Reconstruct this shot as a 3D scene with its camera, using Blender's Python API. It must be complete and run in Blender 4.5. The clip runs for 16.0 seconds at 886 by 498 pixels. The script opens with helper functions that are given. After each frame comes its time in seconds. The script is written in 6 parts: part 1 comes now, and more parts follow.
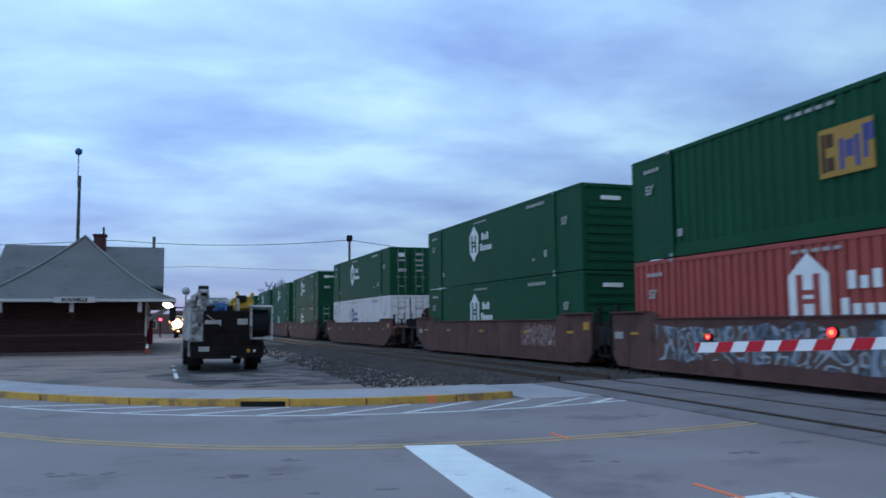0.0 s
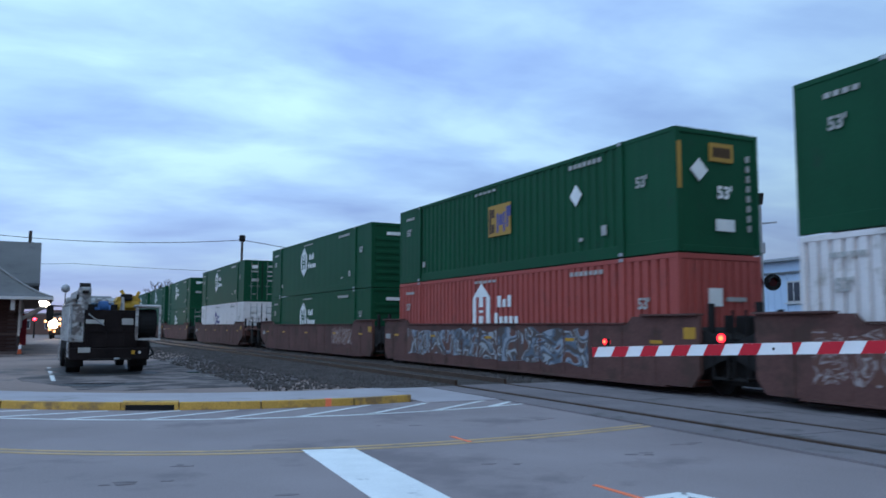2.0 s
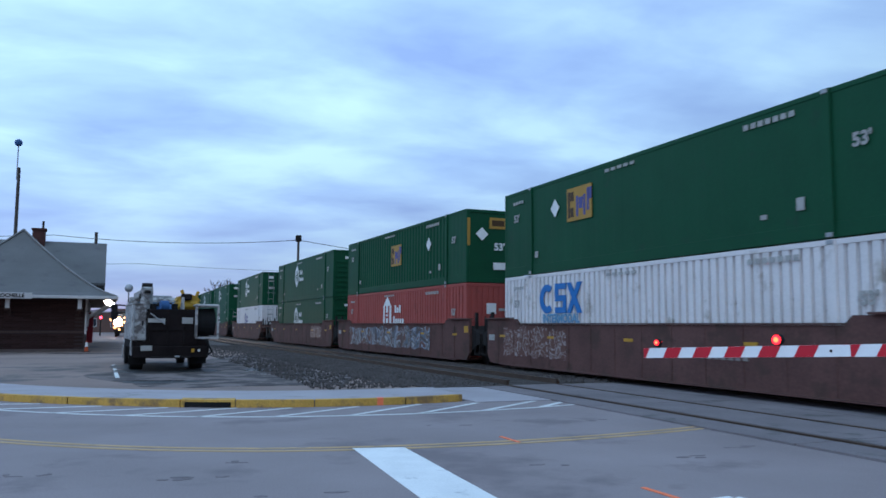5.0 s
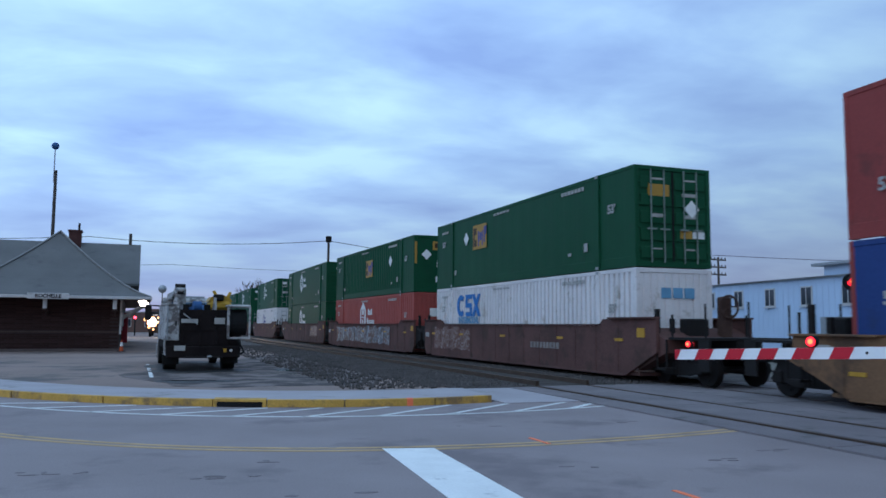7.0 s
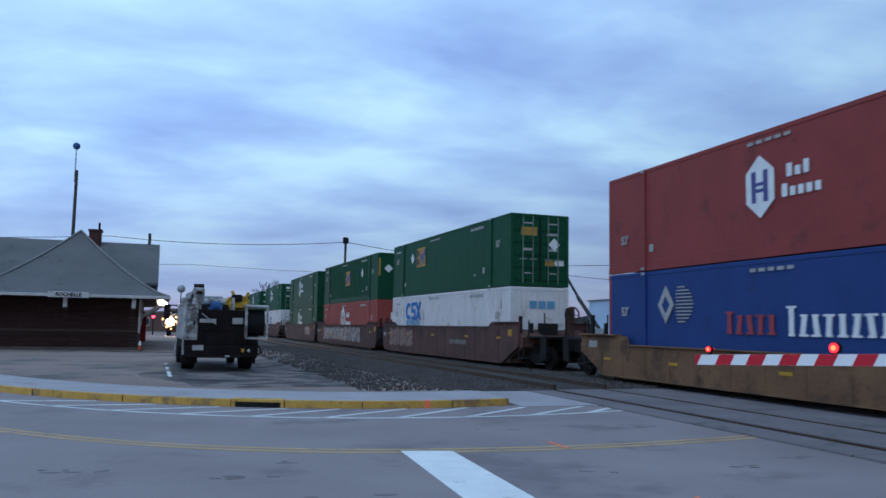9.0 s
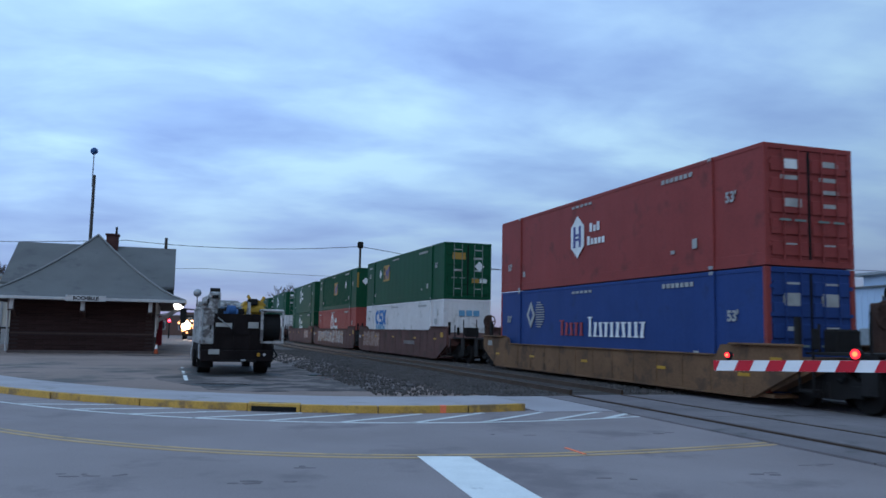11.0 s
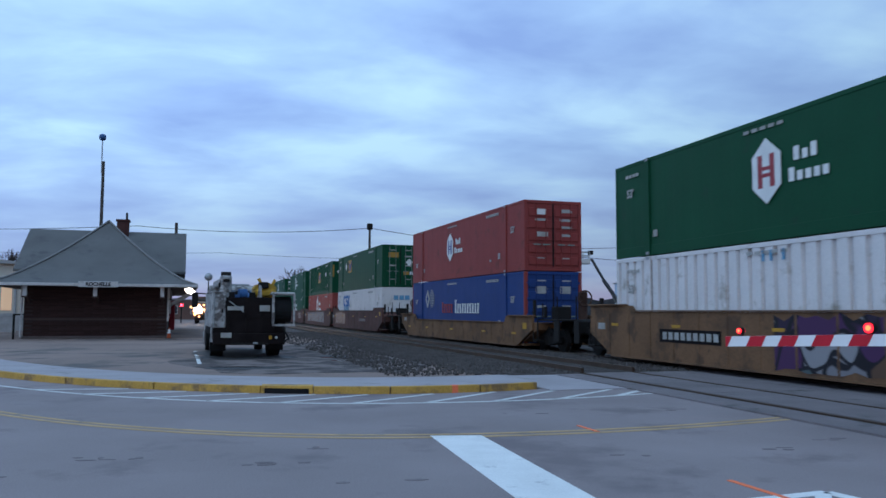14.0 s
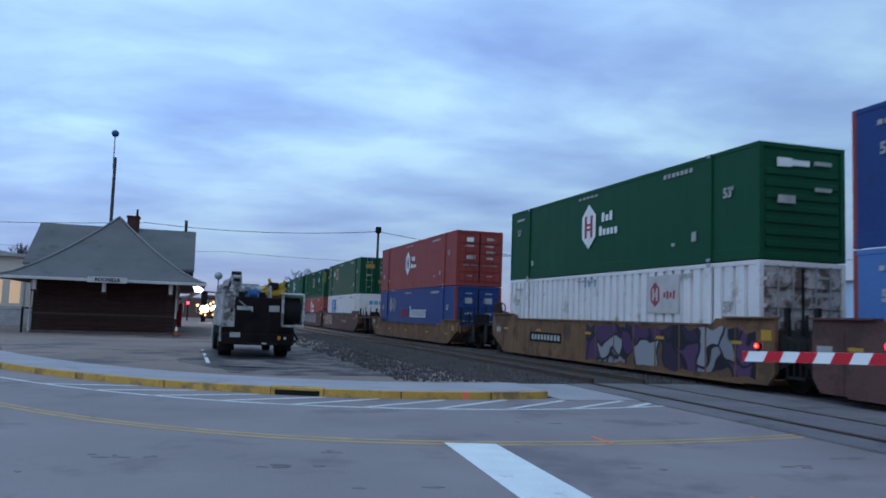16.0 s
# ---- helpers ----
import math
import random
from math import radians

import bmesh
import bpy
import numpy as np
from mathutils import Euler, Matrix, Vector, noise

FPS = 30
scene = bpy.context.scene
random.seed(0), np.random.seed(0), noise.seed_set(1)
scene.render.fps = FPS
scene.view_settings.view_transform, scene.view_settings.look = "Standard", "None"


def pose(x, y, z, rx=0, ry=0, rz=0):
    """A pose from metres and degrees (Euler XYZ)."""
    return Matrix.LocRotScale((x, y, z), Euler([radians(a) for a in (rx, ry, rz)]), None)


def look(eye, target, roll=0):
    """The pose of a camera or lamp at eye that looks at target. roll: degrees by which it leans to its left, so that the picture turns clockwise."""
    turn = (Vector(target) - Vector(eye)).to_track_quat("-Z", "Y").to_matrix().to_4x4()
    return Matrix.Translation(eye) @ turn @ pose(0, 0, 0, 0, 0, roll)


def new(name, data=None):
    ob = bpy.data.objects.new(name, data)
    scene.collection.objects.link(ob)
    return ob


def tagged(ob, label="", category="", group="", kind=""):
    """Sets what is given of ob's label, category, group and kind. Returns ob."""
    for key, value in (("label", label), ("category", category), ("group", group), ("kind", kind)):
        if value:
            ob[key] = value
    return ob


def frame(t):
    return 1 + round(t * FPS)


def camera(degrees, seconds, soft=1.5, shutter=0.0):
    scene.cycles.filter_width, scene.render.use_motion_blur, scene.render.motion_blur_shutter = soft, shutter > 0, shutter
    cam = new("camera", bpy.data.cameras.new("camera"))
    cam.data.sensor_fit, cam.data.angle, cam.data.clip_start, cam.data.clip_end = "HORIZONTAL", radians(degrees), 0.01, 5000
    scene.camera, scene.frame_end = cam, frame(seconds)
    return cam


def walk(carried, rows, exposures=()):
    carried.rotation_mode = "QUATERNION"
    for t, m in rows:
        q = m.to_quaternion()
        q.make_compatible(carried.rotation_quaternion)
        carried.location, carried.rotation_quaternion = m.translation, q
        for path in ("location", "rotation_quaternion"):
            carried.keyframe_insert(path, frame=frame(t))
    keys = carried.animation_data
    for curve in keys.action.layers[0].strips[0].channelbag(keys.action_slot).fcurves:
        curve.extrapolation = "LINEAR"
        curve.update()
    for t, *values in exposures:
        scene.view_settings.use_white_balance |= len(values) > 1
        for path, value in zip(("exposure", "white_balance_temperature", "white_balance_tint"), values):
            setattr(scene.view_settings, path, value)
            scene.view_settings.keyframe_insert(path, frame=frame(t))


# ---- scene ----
cam = camera(57.80, 16.0, soft=1.6, shutter=0.5)
PATH = [
    (0, look((0.089, -0.107, 1.557), (1.445, 9.759, 2.467), -0.55)),
    (0.5, look((0.175, -0.121, 1.547), (1.853, 9.692, 2.487), 0.71)),
    (1, look((0.115, -0.048, 1.520), (2.127, 9.708, 2.389), -0.72)),
    (1.5, look((-0.009, 0.036, 1.549), (2.392, 9.707, 2.391), -1.57)),
    (2, look((-0.017, 0.070, 1.519), (2.618, 9.668, 2.482), 0.20)),
    (2.5, look((0.011, -0.057, 1.525), (2.843, 9.471, 2.613), 0.61)),
    (3, look((0.019, -0.043, 1.528), (2.867, 9.498, 2.453), 0.29)),
    (3.5, look((0.001, -0.024, 1.557), (2.456, 9.625, 2.486), -0.26)),
    (4, look((0.052, -0.028, 1.547), (2.289, 9.675, 2.472), 0.41)),
    (4.5, look((0.042, -0.014, 1.539), (2.144, 9.717, 2.478), 0.46)),
    (7, look((0.045, -0.036, 1.550), (1.654, 9.747, 2.495), 0.43)),
    (7.5, look((0.034, -0.023, 1.551), (1.573, 9.772, 2.503), 0.69)),
    (8, look((0.009, -0.024, 1.552), (1.458, 9.783, 2.516), 1.46)),
    (8.5, look((0.007, -0.019, 1.553), (1.455, 9.788, 2.514), 1.09)),
    (11, look((-0.028, 0.018, 1.561), (1.205, 9.849, 2.580), 1.14)),
    (11.5, look((-0.017, 0.026, 1.559), (1.209, 9.868, 2.473), 0.05)),
    (12, look((-0.021, 0.025, 1.553), (1.266, 9.859, 2.465), -0.36)),
    (12.5, look((-0.033, 0.022, 1.559), (1.155, 9.875, 2.400), 1.21)),
    (13, look((-0.017, 0.030, 1.555), (1.252, 9.879, 2.316), 0.37)),
    (13.5, look((-0.026, 0.032, 1.559), (1.158, 9.895, 2.293), 0.15)),
    (14, look((-0.026, 0.035, 1.559), (1.095, 9.902, 2.335), 0.27)),
    (14.5, look((-0.020, 0.039, 1.559), (1.110, 9.906, 2.325), -0.29)),
    (15, look((0.020, 0.046, 1.551), (1.180, 9.905, 2.351), -0.80)),
    (15.5, look((0.050, 0.073, 1.555), (1.121, 9.955, 2.182), 0.84)),
    (16, look((-0.184, 0.112, 1.564), (0.857, 9.982, 2.405), 1.95)),
]
ZENITH = 1.16
DEPOT = (-13.78, 45.75, 0.0, 0, 0, 11.5)
TRUCK = (-3.38, 27.3, 0.024, 0, 0, 13.0)
GATE_TIP, GATE_ROOT, LAMP2 = (5.78, 12.0, 1.12), (8.95, 5.24, 1.42), 2.3
SIGNAL = (18.8, 25.0, 0.0, 0, 0, -20)
BLUE_B = (33.2, 70.0, 0, 0, 0, -86)
PALE_B = (-23.8, 62.0, 0, 0, 0, 10)
POLE, FARPOLE, FARPOLE2, BALL = (1.65, 77.8, 9.7), (40.5, 75.0, 8.6), (39.4, 140.0, 5.6), (-21.0, 69.9, 16.1)
TREES = [(-43, 106, 9), (-39, 108, 9.5), (-48, 98, 8.5), (-44, 103, 8), (-35, 110, 8.5), (-53, 108, 9), (-46, 100, 9), (-41, 101, 9.5), (-37, 103, 9), (-50, 104, 10), (-13, 180, 12.5), (-8, 184, 11), (45, 170, 6), (50, 172, 5.5), (41, 168, 6)]
SHOP = (-26.0, 150.0, 0, 0, 0, 10)
CAR = (-17.45, 99.2, -0.05, 0, 0, 8)
RED_S = (-21.4, 105.0, -0.06)
LIFTS = [(23.3, 68.6, -7), (28.4, 67.6, -7)]
walk(cam, PATH, exposures=[(0.0, 0.06), (1.5, 0.22), (4.5, 0.24), (7.0, 0.08), (8.5, 0.0), (16.0, 0.0)])

# ---- world and light: overcast dusk ----
world = bpy.data.worlds.new("dusk_sky")
scene.world = world
world.use_nodes = True
wn, wl = world.node_tree.nodes, world.node_tree.links
wn.clear()


def wnode(kind, **kw):
    n = wn.new(kind)
    for k, v in kw.items():
        n.inputs[k].default_value = v
    return n


w_out, w_bg = wn.new("ShaderNodeOutputWorld"), wn.new("ShaderNodeBackground")
w_sky = wn.new("ShaderNodeTexSky")
w_sky.sky_type, w_sky.sun_disc = "NISHITA", False
w_sky.sun_elevation, w_sky.sun_rotation = radians(6), radians(200)
w_co, w_sep = wn.new("ShaderNodeTexCoord"), wn.new("ShaderNodeSeparateXYZ")
wl.new(w_co.outputs["Generated"], w_sep.inputs[0])
# clouds lie on a flat layer: the view direction divided by its height
w_add = wn.new("ShaderNodeMath"); w_add.operation = "ADD"; w_add.inputs[1].default_value = 0.16
wl.new(w_sep.outputs["Z"], w_add.inputs[0])
w_max = wn.new("ShaderNodeMath"); w_max.operation = "MAXIMUM"; w_max.inputs[1].default_value = 0.05
wl.new(w_add.outputs[0], w_max.inputs[0])
w_div = wn.new("ShaderNodeVectorMath"); w_div.operation = "DIVIDE"
w_com = wn.new("ShaderNodeCombineXYZ")
for i in range(3):
    wl.new(w_max.outputs[0], w_com.inputs[i])
wl.new(w_co.outputs["Generated"], w_div.inputs[0]); wl.new(w_com.outputs[0], w_div.inputs[1])
w_map = wn.new("ShaderNodeMapping"); w_map.inputs["Scale"].default_value = (1.0, 1.35, 1.0); w_map.inputs["Location"].default_value = (3.1, 0.6, 0.0)
wl.new(w_div.outputs[0], w_map.inputs[0])
w_n1 = wnode("ShaderNodeTexNoise", Scale=1.7, Detail=7.0, Roughness=0.5, Distortion=0.25)
w_n2 = wnode("ShaderNodeTexNoise", Scale=0.45, Detail=3.0, Roughness=0.5)
for n in (w_n1, w_n2):
    wl.new(w_map.outputs[0], n.inputs["Vector"])
w_mix = wn.new("ShaderNodeMath"); w_mix.operation = "MULTIPLY_ADD"; w_mix.inputs[1].default_value = 0.55
wl.new(w_n2.outputs["Fac"], w_mix.inputs[0]); wl.new(w_n1.outputs["Fac"], w_mix.inputs[2])
w_ramp = wn.new("ShaderNodeValToRGB")
w_ramp.color_ramp.elements[0].position, w_ramp.color_ramp.elements[0].color = 0.54, (0.215, 0.355, 0.72, 1)
w_ramp.color_ramp.elements[1].position, w_ramp.color_ramp.elements[1].color = 0.94, (0.45, 0.71, 0.98, 1)
e = w_ramp.color_ramp.elements.new(0.75); e.color = (0.32, 0.52, 0.88, 1)
wl.new(w_mix.outputs[0], w_ramp.inputs[0])
# pale, faintly pink band close over the horizon
w_hor = wn.new("ShaderNodeMapRange")
for k, v in (("From Min", 0.0), ("From Max", 0.2), ("To Min", 0.75), ("To Max", 0.0)):
    w_hor.inputs[k].default_value = v
wl.new(w_sep.outputs["Z"], w_hor.inputs["Value"])
w_h0 = wn.new("ShaderNodeMixRGB"); w_h0.inputs[2].default_value = (0.215, 0.30, 0.63, 1)
wl.new(w_hor.outputs[0], w_h0.inputs[0]); wl.new(w_ramp.outputs[0], w_h0.inputs[1])
w_pink = wn.new("ShaderNodeMapRange")
for k, v in (("From Min", 0.004), ("From Max", 0.045), ("To Min", 0.6), ("To Max", 0.0)):
    w_pink.inputs[k].default_value = v
wl.new(w_sep.outputs["Z"], w_pink.inputs["Value"])
w_h = wn.new("ShaderNodeMixRGB"); w_h.inputs[2].default_value = (0.44, 0.38, 0.58, 1)
wl.new(w_pink.outputs[0], w_h.inputs[0]); wl.new(w_h0.outputs[0], w_h.inputs[1])
# an overcast sky is brighter towards the zenith
w_zen = wn.new("ShaderNodeMapRange")
for k, v in (("From Min", 0.06), ("From Max", 0.32), ("To Min", 0.81), ("To Max", ZENITH)):
    w_zen.inputs[k].default_value = v
wl.new(w_sep.outputs["Z"], w_zen.inputs["Value"])
w_mul = wn.new("ShaderNodeMixRGB"); w_mul.blend_type = "MULTIPLY"; w_mul.inputs[0].default_value = 1
wl.new(w_h.outputs[0], w_mul.inputs[1]); wl.new(w_zen.outputs[0], w_mul.inputs[2])
# the evening side of the sky is the brighter one
w_eve = wn.new("ShaderNodeMapRange")
for k, v in (("From Min", -0.55), ("From Max", 0.75), ("To Min", 1.33), ("To Max", 0.65)):
    w_eve.inputs[k].default_value = v
wl.new(w_sep.outputs["X"], w_eve.inputs["Value"])
w_mul2 = wn.new("ShaderNodeMixRGB"); w_mul2.blend_type = "MULTIPLY"; w_mul2.inputs[0].default_value = 1
wl.new(w_mul.outputs[0], w_mul2.inputs[1]); wl.new(w_eve.outputs[0], w_mul2.inputs[2])
w_fin = wn.new("ShaderNodeMixRGB"); w_fin.blend_type = "ADD"; w_fin.inputs[0].default_value = 0.02
wl.new(w_mul2.outputs[0], w_fin.inputs[1]); wl.new(w_sky.outputs[0], w_fin.inputs[2])
wl.new(w_fin.outputs[0], w_bg.inputs[0]); wl.new(w_bg.outputs[0], w_out.inputs[0])
sun = new("sun", bpy.data.lights.new("sun", "SUN"))
sun.data.energy, sun.data.angle, sun.data.color = 0.18, radians(40), (0.85, 0.9, 1.0)
sun.matrix_world = look((0, 0, 50), (14, 26, 0))


# ---- materials ----
def mat(name, color, rough=0.6, metal=0.0, vary=0.25, scale=3.0, fine=40.0, bump=0.0, dirt=None, dirt_at=0.62, spec=0.22, rand=0.0):
    """Two scales of variation round one base colour, optional stains in a dirt colour, and fine relief."""
    m = bpy.data.materials.new(name)
    m.use_nodes = True
    nt = m.node_tree
    b = nt.nodes["Principled BSDF"]
    b.inputs["Roughness"].default_value, b.inputs["Metallic"].default_value = rough, metal
    b.inputs["Specular IOR Level"].default_value = spec
    co = nt.nodes.new("ShaderNodeTexCoord")
    n1, n2 = nt.nodes.new("ShaderNodeTexNoise"), nt.nodes.new("ShaderNodeTexNoise")
    n1.inputs["Scale"].default_value, n1.inputs["Detail"].default_value = scale, 5
    n2.inputs["Scale"].default_value, n2.inputs["Detail"].default_value = fine, 3
    for n in (n1, n2):
        nt.links.new(co.outputs["Object"], n.inputs["Vector"])
    mix = nt.nodes.new("ShaderNodeMixRGB")
    mix.inputs[1].default_value = (*[c * (1 - vary) for c in color], 1)
    mix.inputs[2].default_value = (*[min(1, c * (1 + vary)) for c in color], 1)
    av = nt.nodes.new("ShaderNodeMath"); av.operation = "MULTIPLY_ADD"; av.inputs[1].default_value = 0.45
    half = nt.nodes.new("ShaderNodeMath"); half.operation = "MULTIPLY"; half.inputs[1].default_value = 0.55
    nt.links.new(n1.outputs["Fac"], half.inputs[0])
    nt.links.new(n2.outputs["Fac"], av.inputs[0]); nt.links.new(half.outputs[0], av.inputs[2])
    stretch = nt.nodes.new("ShaderNodeMapRange")
    stretch.inputs["From Min"].default_value, stretch.inputs["From Max"].default_value = 0.32, 0.68
    nt.links.new(av.outputs[0], stretch.inputs["Value"]); nt.links.new(stretch.outputs[0], mix.inputs[0])
    last = mix.outputs[0]
    if rand:
        info = nt.nodes.new("ShaderNodeObjectInfo")
        hs = nt.nodes.new("ShaderNodeHueSaturation")
        mr = nt.nodes.new("ShaderNodeMapRange")
        mr.inputs["To Min"].default_value, mr.inputs["To Max"].default_value = 1 - rand, 1 + rand
        nt.links.new(info.outputs["Random"], mr.inputs["Value"]); nt.links.new(mr.outputs[0], hs.inputs["Value"])
        nt.links.new(last, hs.inputs["Color"]); last = hs.outputs[0]
    if dirt:
        n3 = nt.nodes.new("ShaderNodeTexNoise")
        n3.inputs["Scale"].default_value, n3.inputs["Detail"].default_value, n3.inputs["Roughness"].default_value = scale * 1.7, 8, 0.65
        mp = nt.nodes.new("ShaderNodeMapping"); mp.inputs["Location"].default_value = (7, 3, 1)
        nt.links.new(co.outputs["Object"], mp.inputs[0]); nt.links.new(mp.outputs[0], n3.inputs["Vector"])
        r3 = nt.nodes.new("ShaderNodeMapRange")
        r3.inputs["From Min"].default_value, r3.inputs["From Max"].default_value = dirt_at - 0.05, dirt_at + 0.06
        nt.links.new(n3.outputs["Fac"], r3.inputs["Value"])
        m2 = nt.nodes.new("ShaderNodeMixRGB"); m2.inputs[2].default_value = (*dirt, 1)
        nt.links.new(r3.outputs[0], m2.inputs[0]); nt.links.new(last, m2.inputs[1]); last = m2.outputs[0]
    nt.links.new(last, b.inputs["Base Color"])
    if bump:
        bp = nt.nodes.new("ShaderNodeBump"); bp.inputs["Strength"].default_value, bp.inputs["Distance"].default_value = bump, 0.02
        nt.links.new(n2.outputs["Fac"], bp.inputs["Height"]); nt.links.new(bp.outputs[0], b.inputs["Normal"])
    return m


def glow(name, color, strength):
    m = bpy.data.materials.new(name)
    m.use_nodes = True
    b = m.node_tree.nodes["Principled BSDF"]
    b.inputs["Base Color"].default_value = (*color, 1)
    b.inputs["Emission Color"].default_value = (*color, 1)
    b.inputs["Emission Strength"].default_value = strength
    return m


def graffiti_mat(name, colors, scale, cut=None):
    """Sprayed lettering: swirling bands of a few paints."""
    m = mat(name, colors[0], 0.5, vary=0.1)
    nt = m.node_tree
    b = nt.nodes["Principled BSDF"]
    co = nt.nodes.new("ShaderNodeTexCoord")
    w = nt.nodes.new("ShaderNodeTexNoise")
    w.inputs["Scale"].default_value, w.inputs["Distortion"].default_value, w.inputs["Detail"].default_value, w.inputs["Roughness"].default_value = scale, 2.0, 1.2, 0.4
    nt.links.new(co.outputs["Object"], w.inputs["Vector"])
    r = nt.nodes.new("ShaderNodeValToRGB")
    r.color_ramp.interpolation = "CONSTANT"
    while len(r.color_ramp.elements) < len(colors):
        r.color_ramp.elements.new(0.5)
    for i, c in enumerate(colors):
        r.color_ramp.elements[i].position, r.color_ramp.elements[i].color = 0.3 + 0.4 * i / len(colors) if i else 0.0, (*c, 1)
    nt.links.new(w.outputs["Fac"], r.inputs[0]); nt.links.new(r.outputs[0], b.inputs["Base Color"])
    return m


def mural_mat(name, colors):
    """Sprayed mural: bent patches of a few paints with dark outlines."""
    m = mat(name, colors[0], 0.55, vary=0.1)
    nt = m.node_tree
    co = nt.nodes.new("ShaderNodeTexCoord")
    bend = nt.nodes.new("ShaderNodeTexNoise")
    bend.inputs["Scale"].default_value, bend.inputs["Detail"].default_value = 1.1, 1.0
    nt.links.new(co.outputs["Object"], bend.inputs["Vector"])
    add = nt.nodes.new("ShaderNodeVectorMath"); add.operation = "MULTIPLY_ADD"; add.inputs[1].default_value = (0.0, 1.6, 1.6)
    nt.links.new(bend.outputs["Color"], add.inputs[0]); nt.links.new(co.outputs["Object"], add.inputs[2])
    cells, edges = nt.nodes.new("ShaderNodeTexVoronoi"), nt.nodes.new("ShaderNodeTexVoronoi")
    edges.feature = "DISTANCE_TO_EDGE"
    for v in (cells, edges):
        v.inputs["Scale"].default_value = 1.15
        nt.links.new(add.outputs[0], v.inputs["Vector"])
    pick = nt.nodes.new("ShaderNodeSeparateColor")
    nt.links.new(cells.outputs["Color"], pick.inputs[0])
    r = nt.nodes.new("ShaderNodeValToRGB")
    r.color_ramp.interpolation = "CONSTANT"
    while len(r.color_ramp.elements) < len(colors):
        r.color_ramp.elements.new(0.5)
    for i, c in enumerate(colors):
        r.color_ramp.elements[i].position, r.color_ramp.elements[i].color = i / len(colors), (*c, 1)
    nt.links.new(pick.outputs[0], r.inputs[0])
    line = nt.nodes.new("ShaderNodeMapRange")
    line.inputs["From Min"].default_value, line.inputs["From Max"].default_value = 0.05, 0.085
    nt.links.new(edges.outputs["Distance"], line.inputs["Value"])
    mix = nt.nodes.new("ShaderNodeMixRGB"); mix.inputs[1].default_value = (0.012, 0.01, 0.014, 1)
    nt.links.new(line.outputs[0], mix.inputs[0]); nt.links.new(r.outputs[0], mix.inputs[2])
    nt.links.new(mix.outputs[0], nt.nodes["Principled BSDF"].inputs["Base Color"])
    return m


M_ASPHALT = mat("worn_asphalt", (0.25, 0.208, 0.206), 0.9, vary=0.22, scale=0.35, fine=55, bump=0.25, dirt=(0.185, 0.152, 0.155), dirt_at=0.6)
M_LOT = mat("lot_asphalt", (0.24, 0.175, 0.15), 0.95, vary=0.25, scale=0.22, fine=30, bump=0.3, dirt=(0.115, 0.10, 0.095), dirt_at=0.57)
M_WET = mat("wet_asphalt", (0.07, 0.058, 0.055), 0.85, spec=0.12, vary=0.6, scale=0.7, fine=30, bump=0.25, dirt=(0.18, 0.145, 0.135), dirt_at=0.5)
M_PUDDLE = mat("standing_water", (0.03, 0.028, 0.028), 0.08, vary=0.2, spec=0.5)
M_TAR = mat("worn_tar_patch", (0.175, 0.145, 0.148), 0.8, vary=0.3, scale=3, fine=30)
# oil marks on the lot, and the painted shade below the truck
M_OIL_SHADE = mat("oil_and_shade", (0.03, 0.03, 0.032), 0.6, vary=0.4, scale=2, fine=20)
M_CONC = mat("concrete", (0.34, 0.31, 0.32), 0.85, vary=0.15, scale=0.8, fine=50, bump=0.15, dirt=(0.2, 0.19, 0.18), dirt_at=0.64)
M_CROSS = mat("crossing_panel_concrete", (0.178, 0.153, 0.155), 0.9, vary=0.28, scale=0.7, fine=45, bump=0.2, dirt=(0.1, 0.095, 0.09), dirt_at=0.6)
M_KERB = mat("yellow_kerb_paint", (0.5, 0.29, 0.065), 0.75, vary=0.3, scale=1.2, fine=30, bump=0.2, dirt=(0.24, 0.15, 0.07), dirt_at=0.57)
M_WHITE_LINE = mat("white_road_paint", (0.72, 0.72, 0.70), 0.7, vary=0.12, scale=2.0, fine=60, dirt=(0.42, 0.42, 0.42), dirt_at=0.66)
M_THIN_LINE = mat("worn_white_road_paint", (0.62, 0.62, 0.60), 0.75, vary=0.2, scale=2.0, fine=60, dirt=(0.3, 0.3, 0.29), dirt_at=0.63)
M_YELLOW_LINE = mat("faded_yellow_road_paint", (0.45, 0.30, 0.155), 0.8, vary=0.2, scale=1.5, fine=50, dirt=(0.24, 0.20, 0.15), dirt_at=0.6)
M_ORANGE = mat("orange_spray_paint", (0.85, 0.20, 0.09), 0.7, vary=0.1)
M_BALLAST = mat("ballast", (0.085, 0.072, 0.066), 0.95, vary=0.5, scale=0.8, fine=22, bump=1.0)
M_STONE = mat("ballast_stone", (0.078, 0.067, 0.063), 0.9, vary=0.5, scale=1.5, fine=12)
M_GROUND = mat("bare_ground", (0.13, 0.12, 0.10), 0.95, vary=0.35, scale=0.1, fine=8, bump=0.3)
M_RAIL = mat("rusty_rail_steel", (0.09, 0.06, 0.045), 0.55, metal=0.6, vary=0.3)
M_TIE = mat("creosoted_tie", (0.05, 0.042, 0.038), 0.9, vary=0.3)
M_BLACK = mat("black_rubber", (0.01, 0.01, 0.0105), 0.85, vary=0.3)
M_DARK = mat("dark_grimy_steel", (0.012, 0.01, 0.0095), 0.8, metal=0.0, vary=0.4, scale=2)
M_RUST = mat("rusty_brown_steel", (0.06, 0.032, 0.024), 0.85, vary=0.4, scale=3)
M_GREEN = mat("green_container_paint", (0.006, 0.060, 0.027), 0.6, vary=0.14, scale=0.7, fine=20, spec=0.12, dirt=(0.012, 0.05, 0.028), dirt_at=0.66)
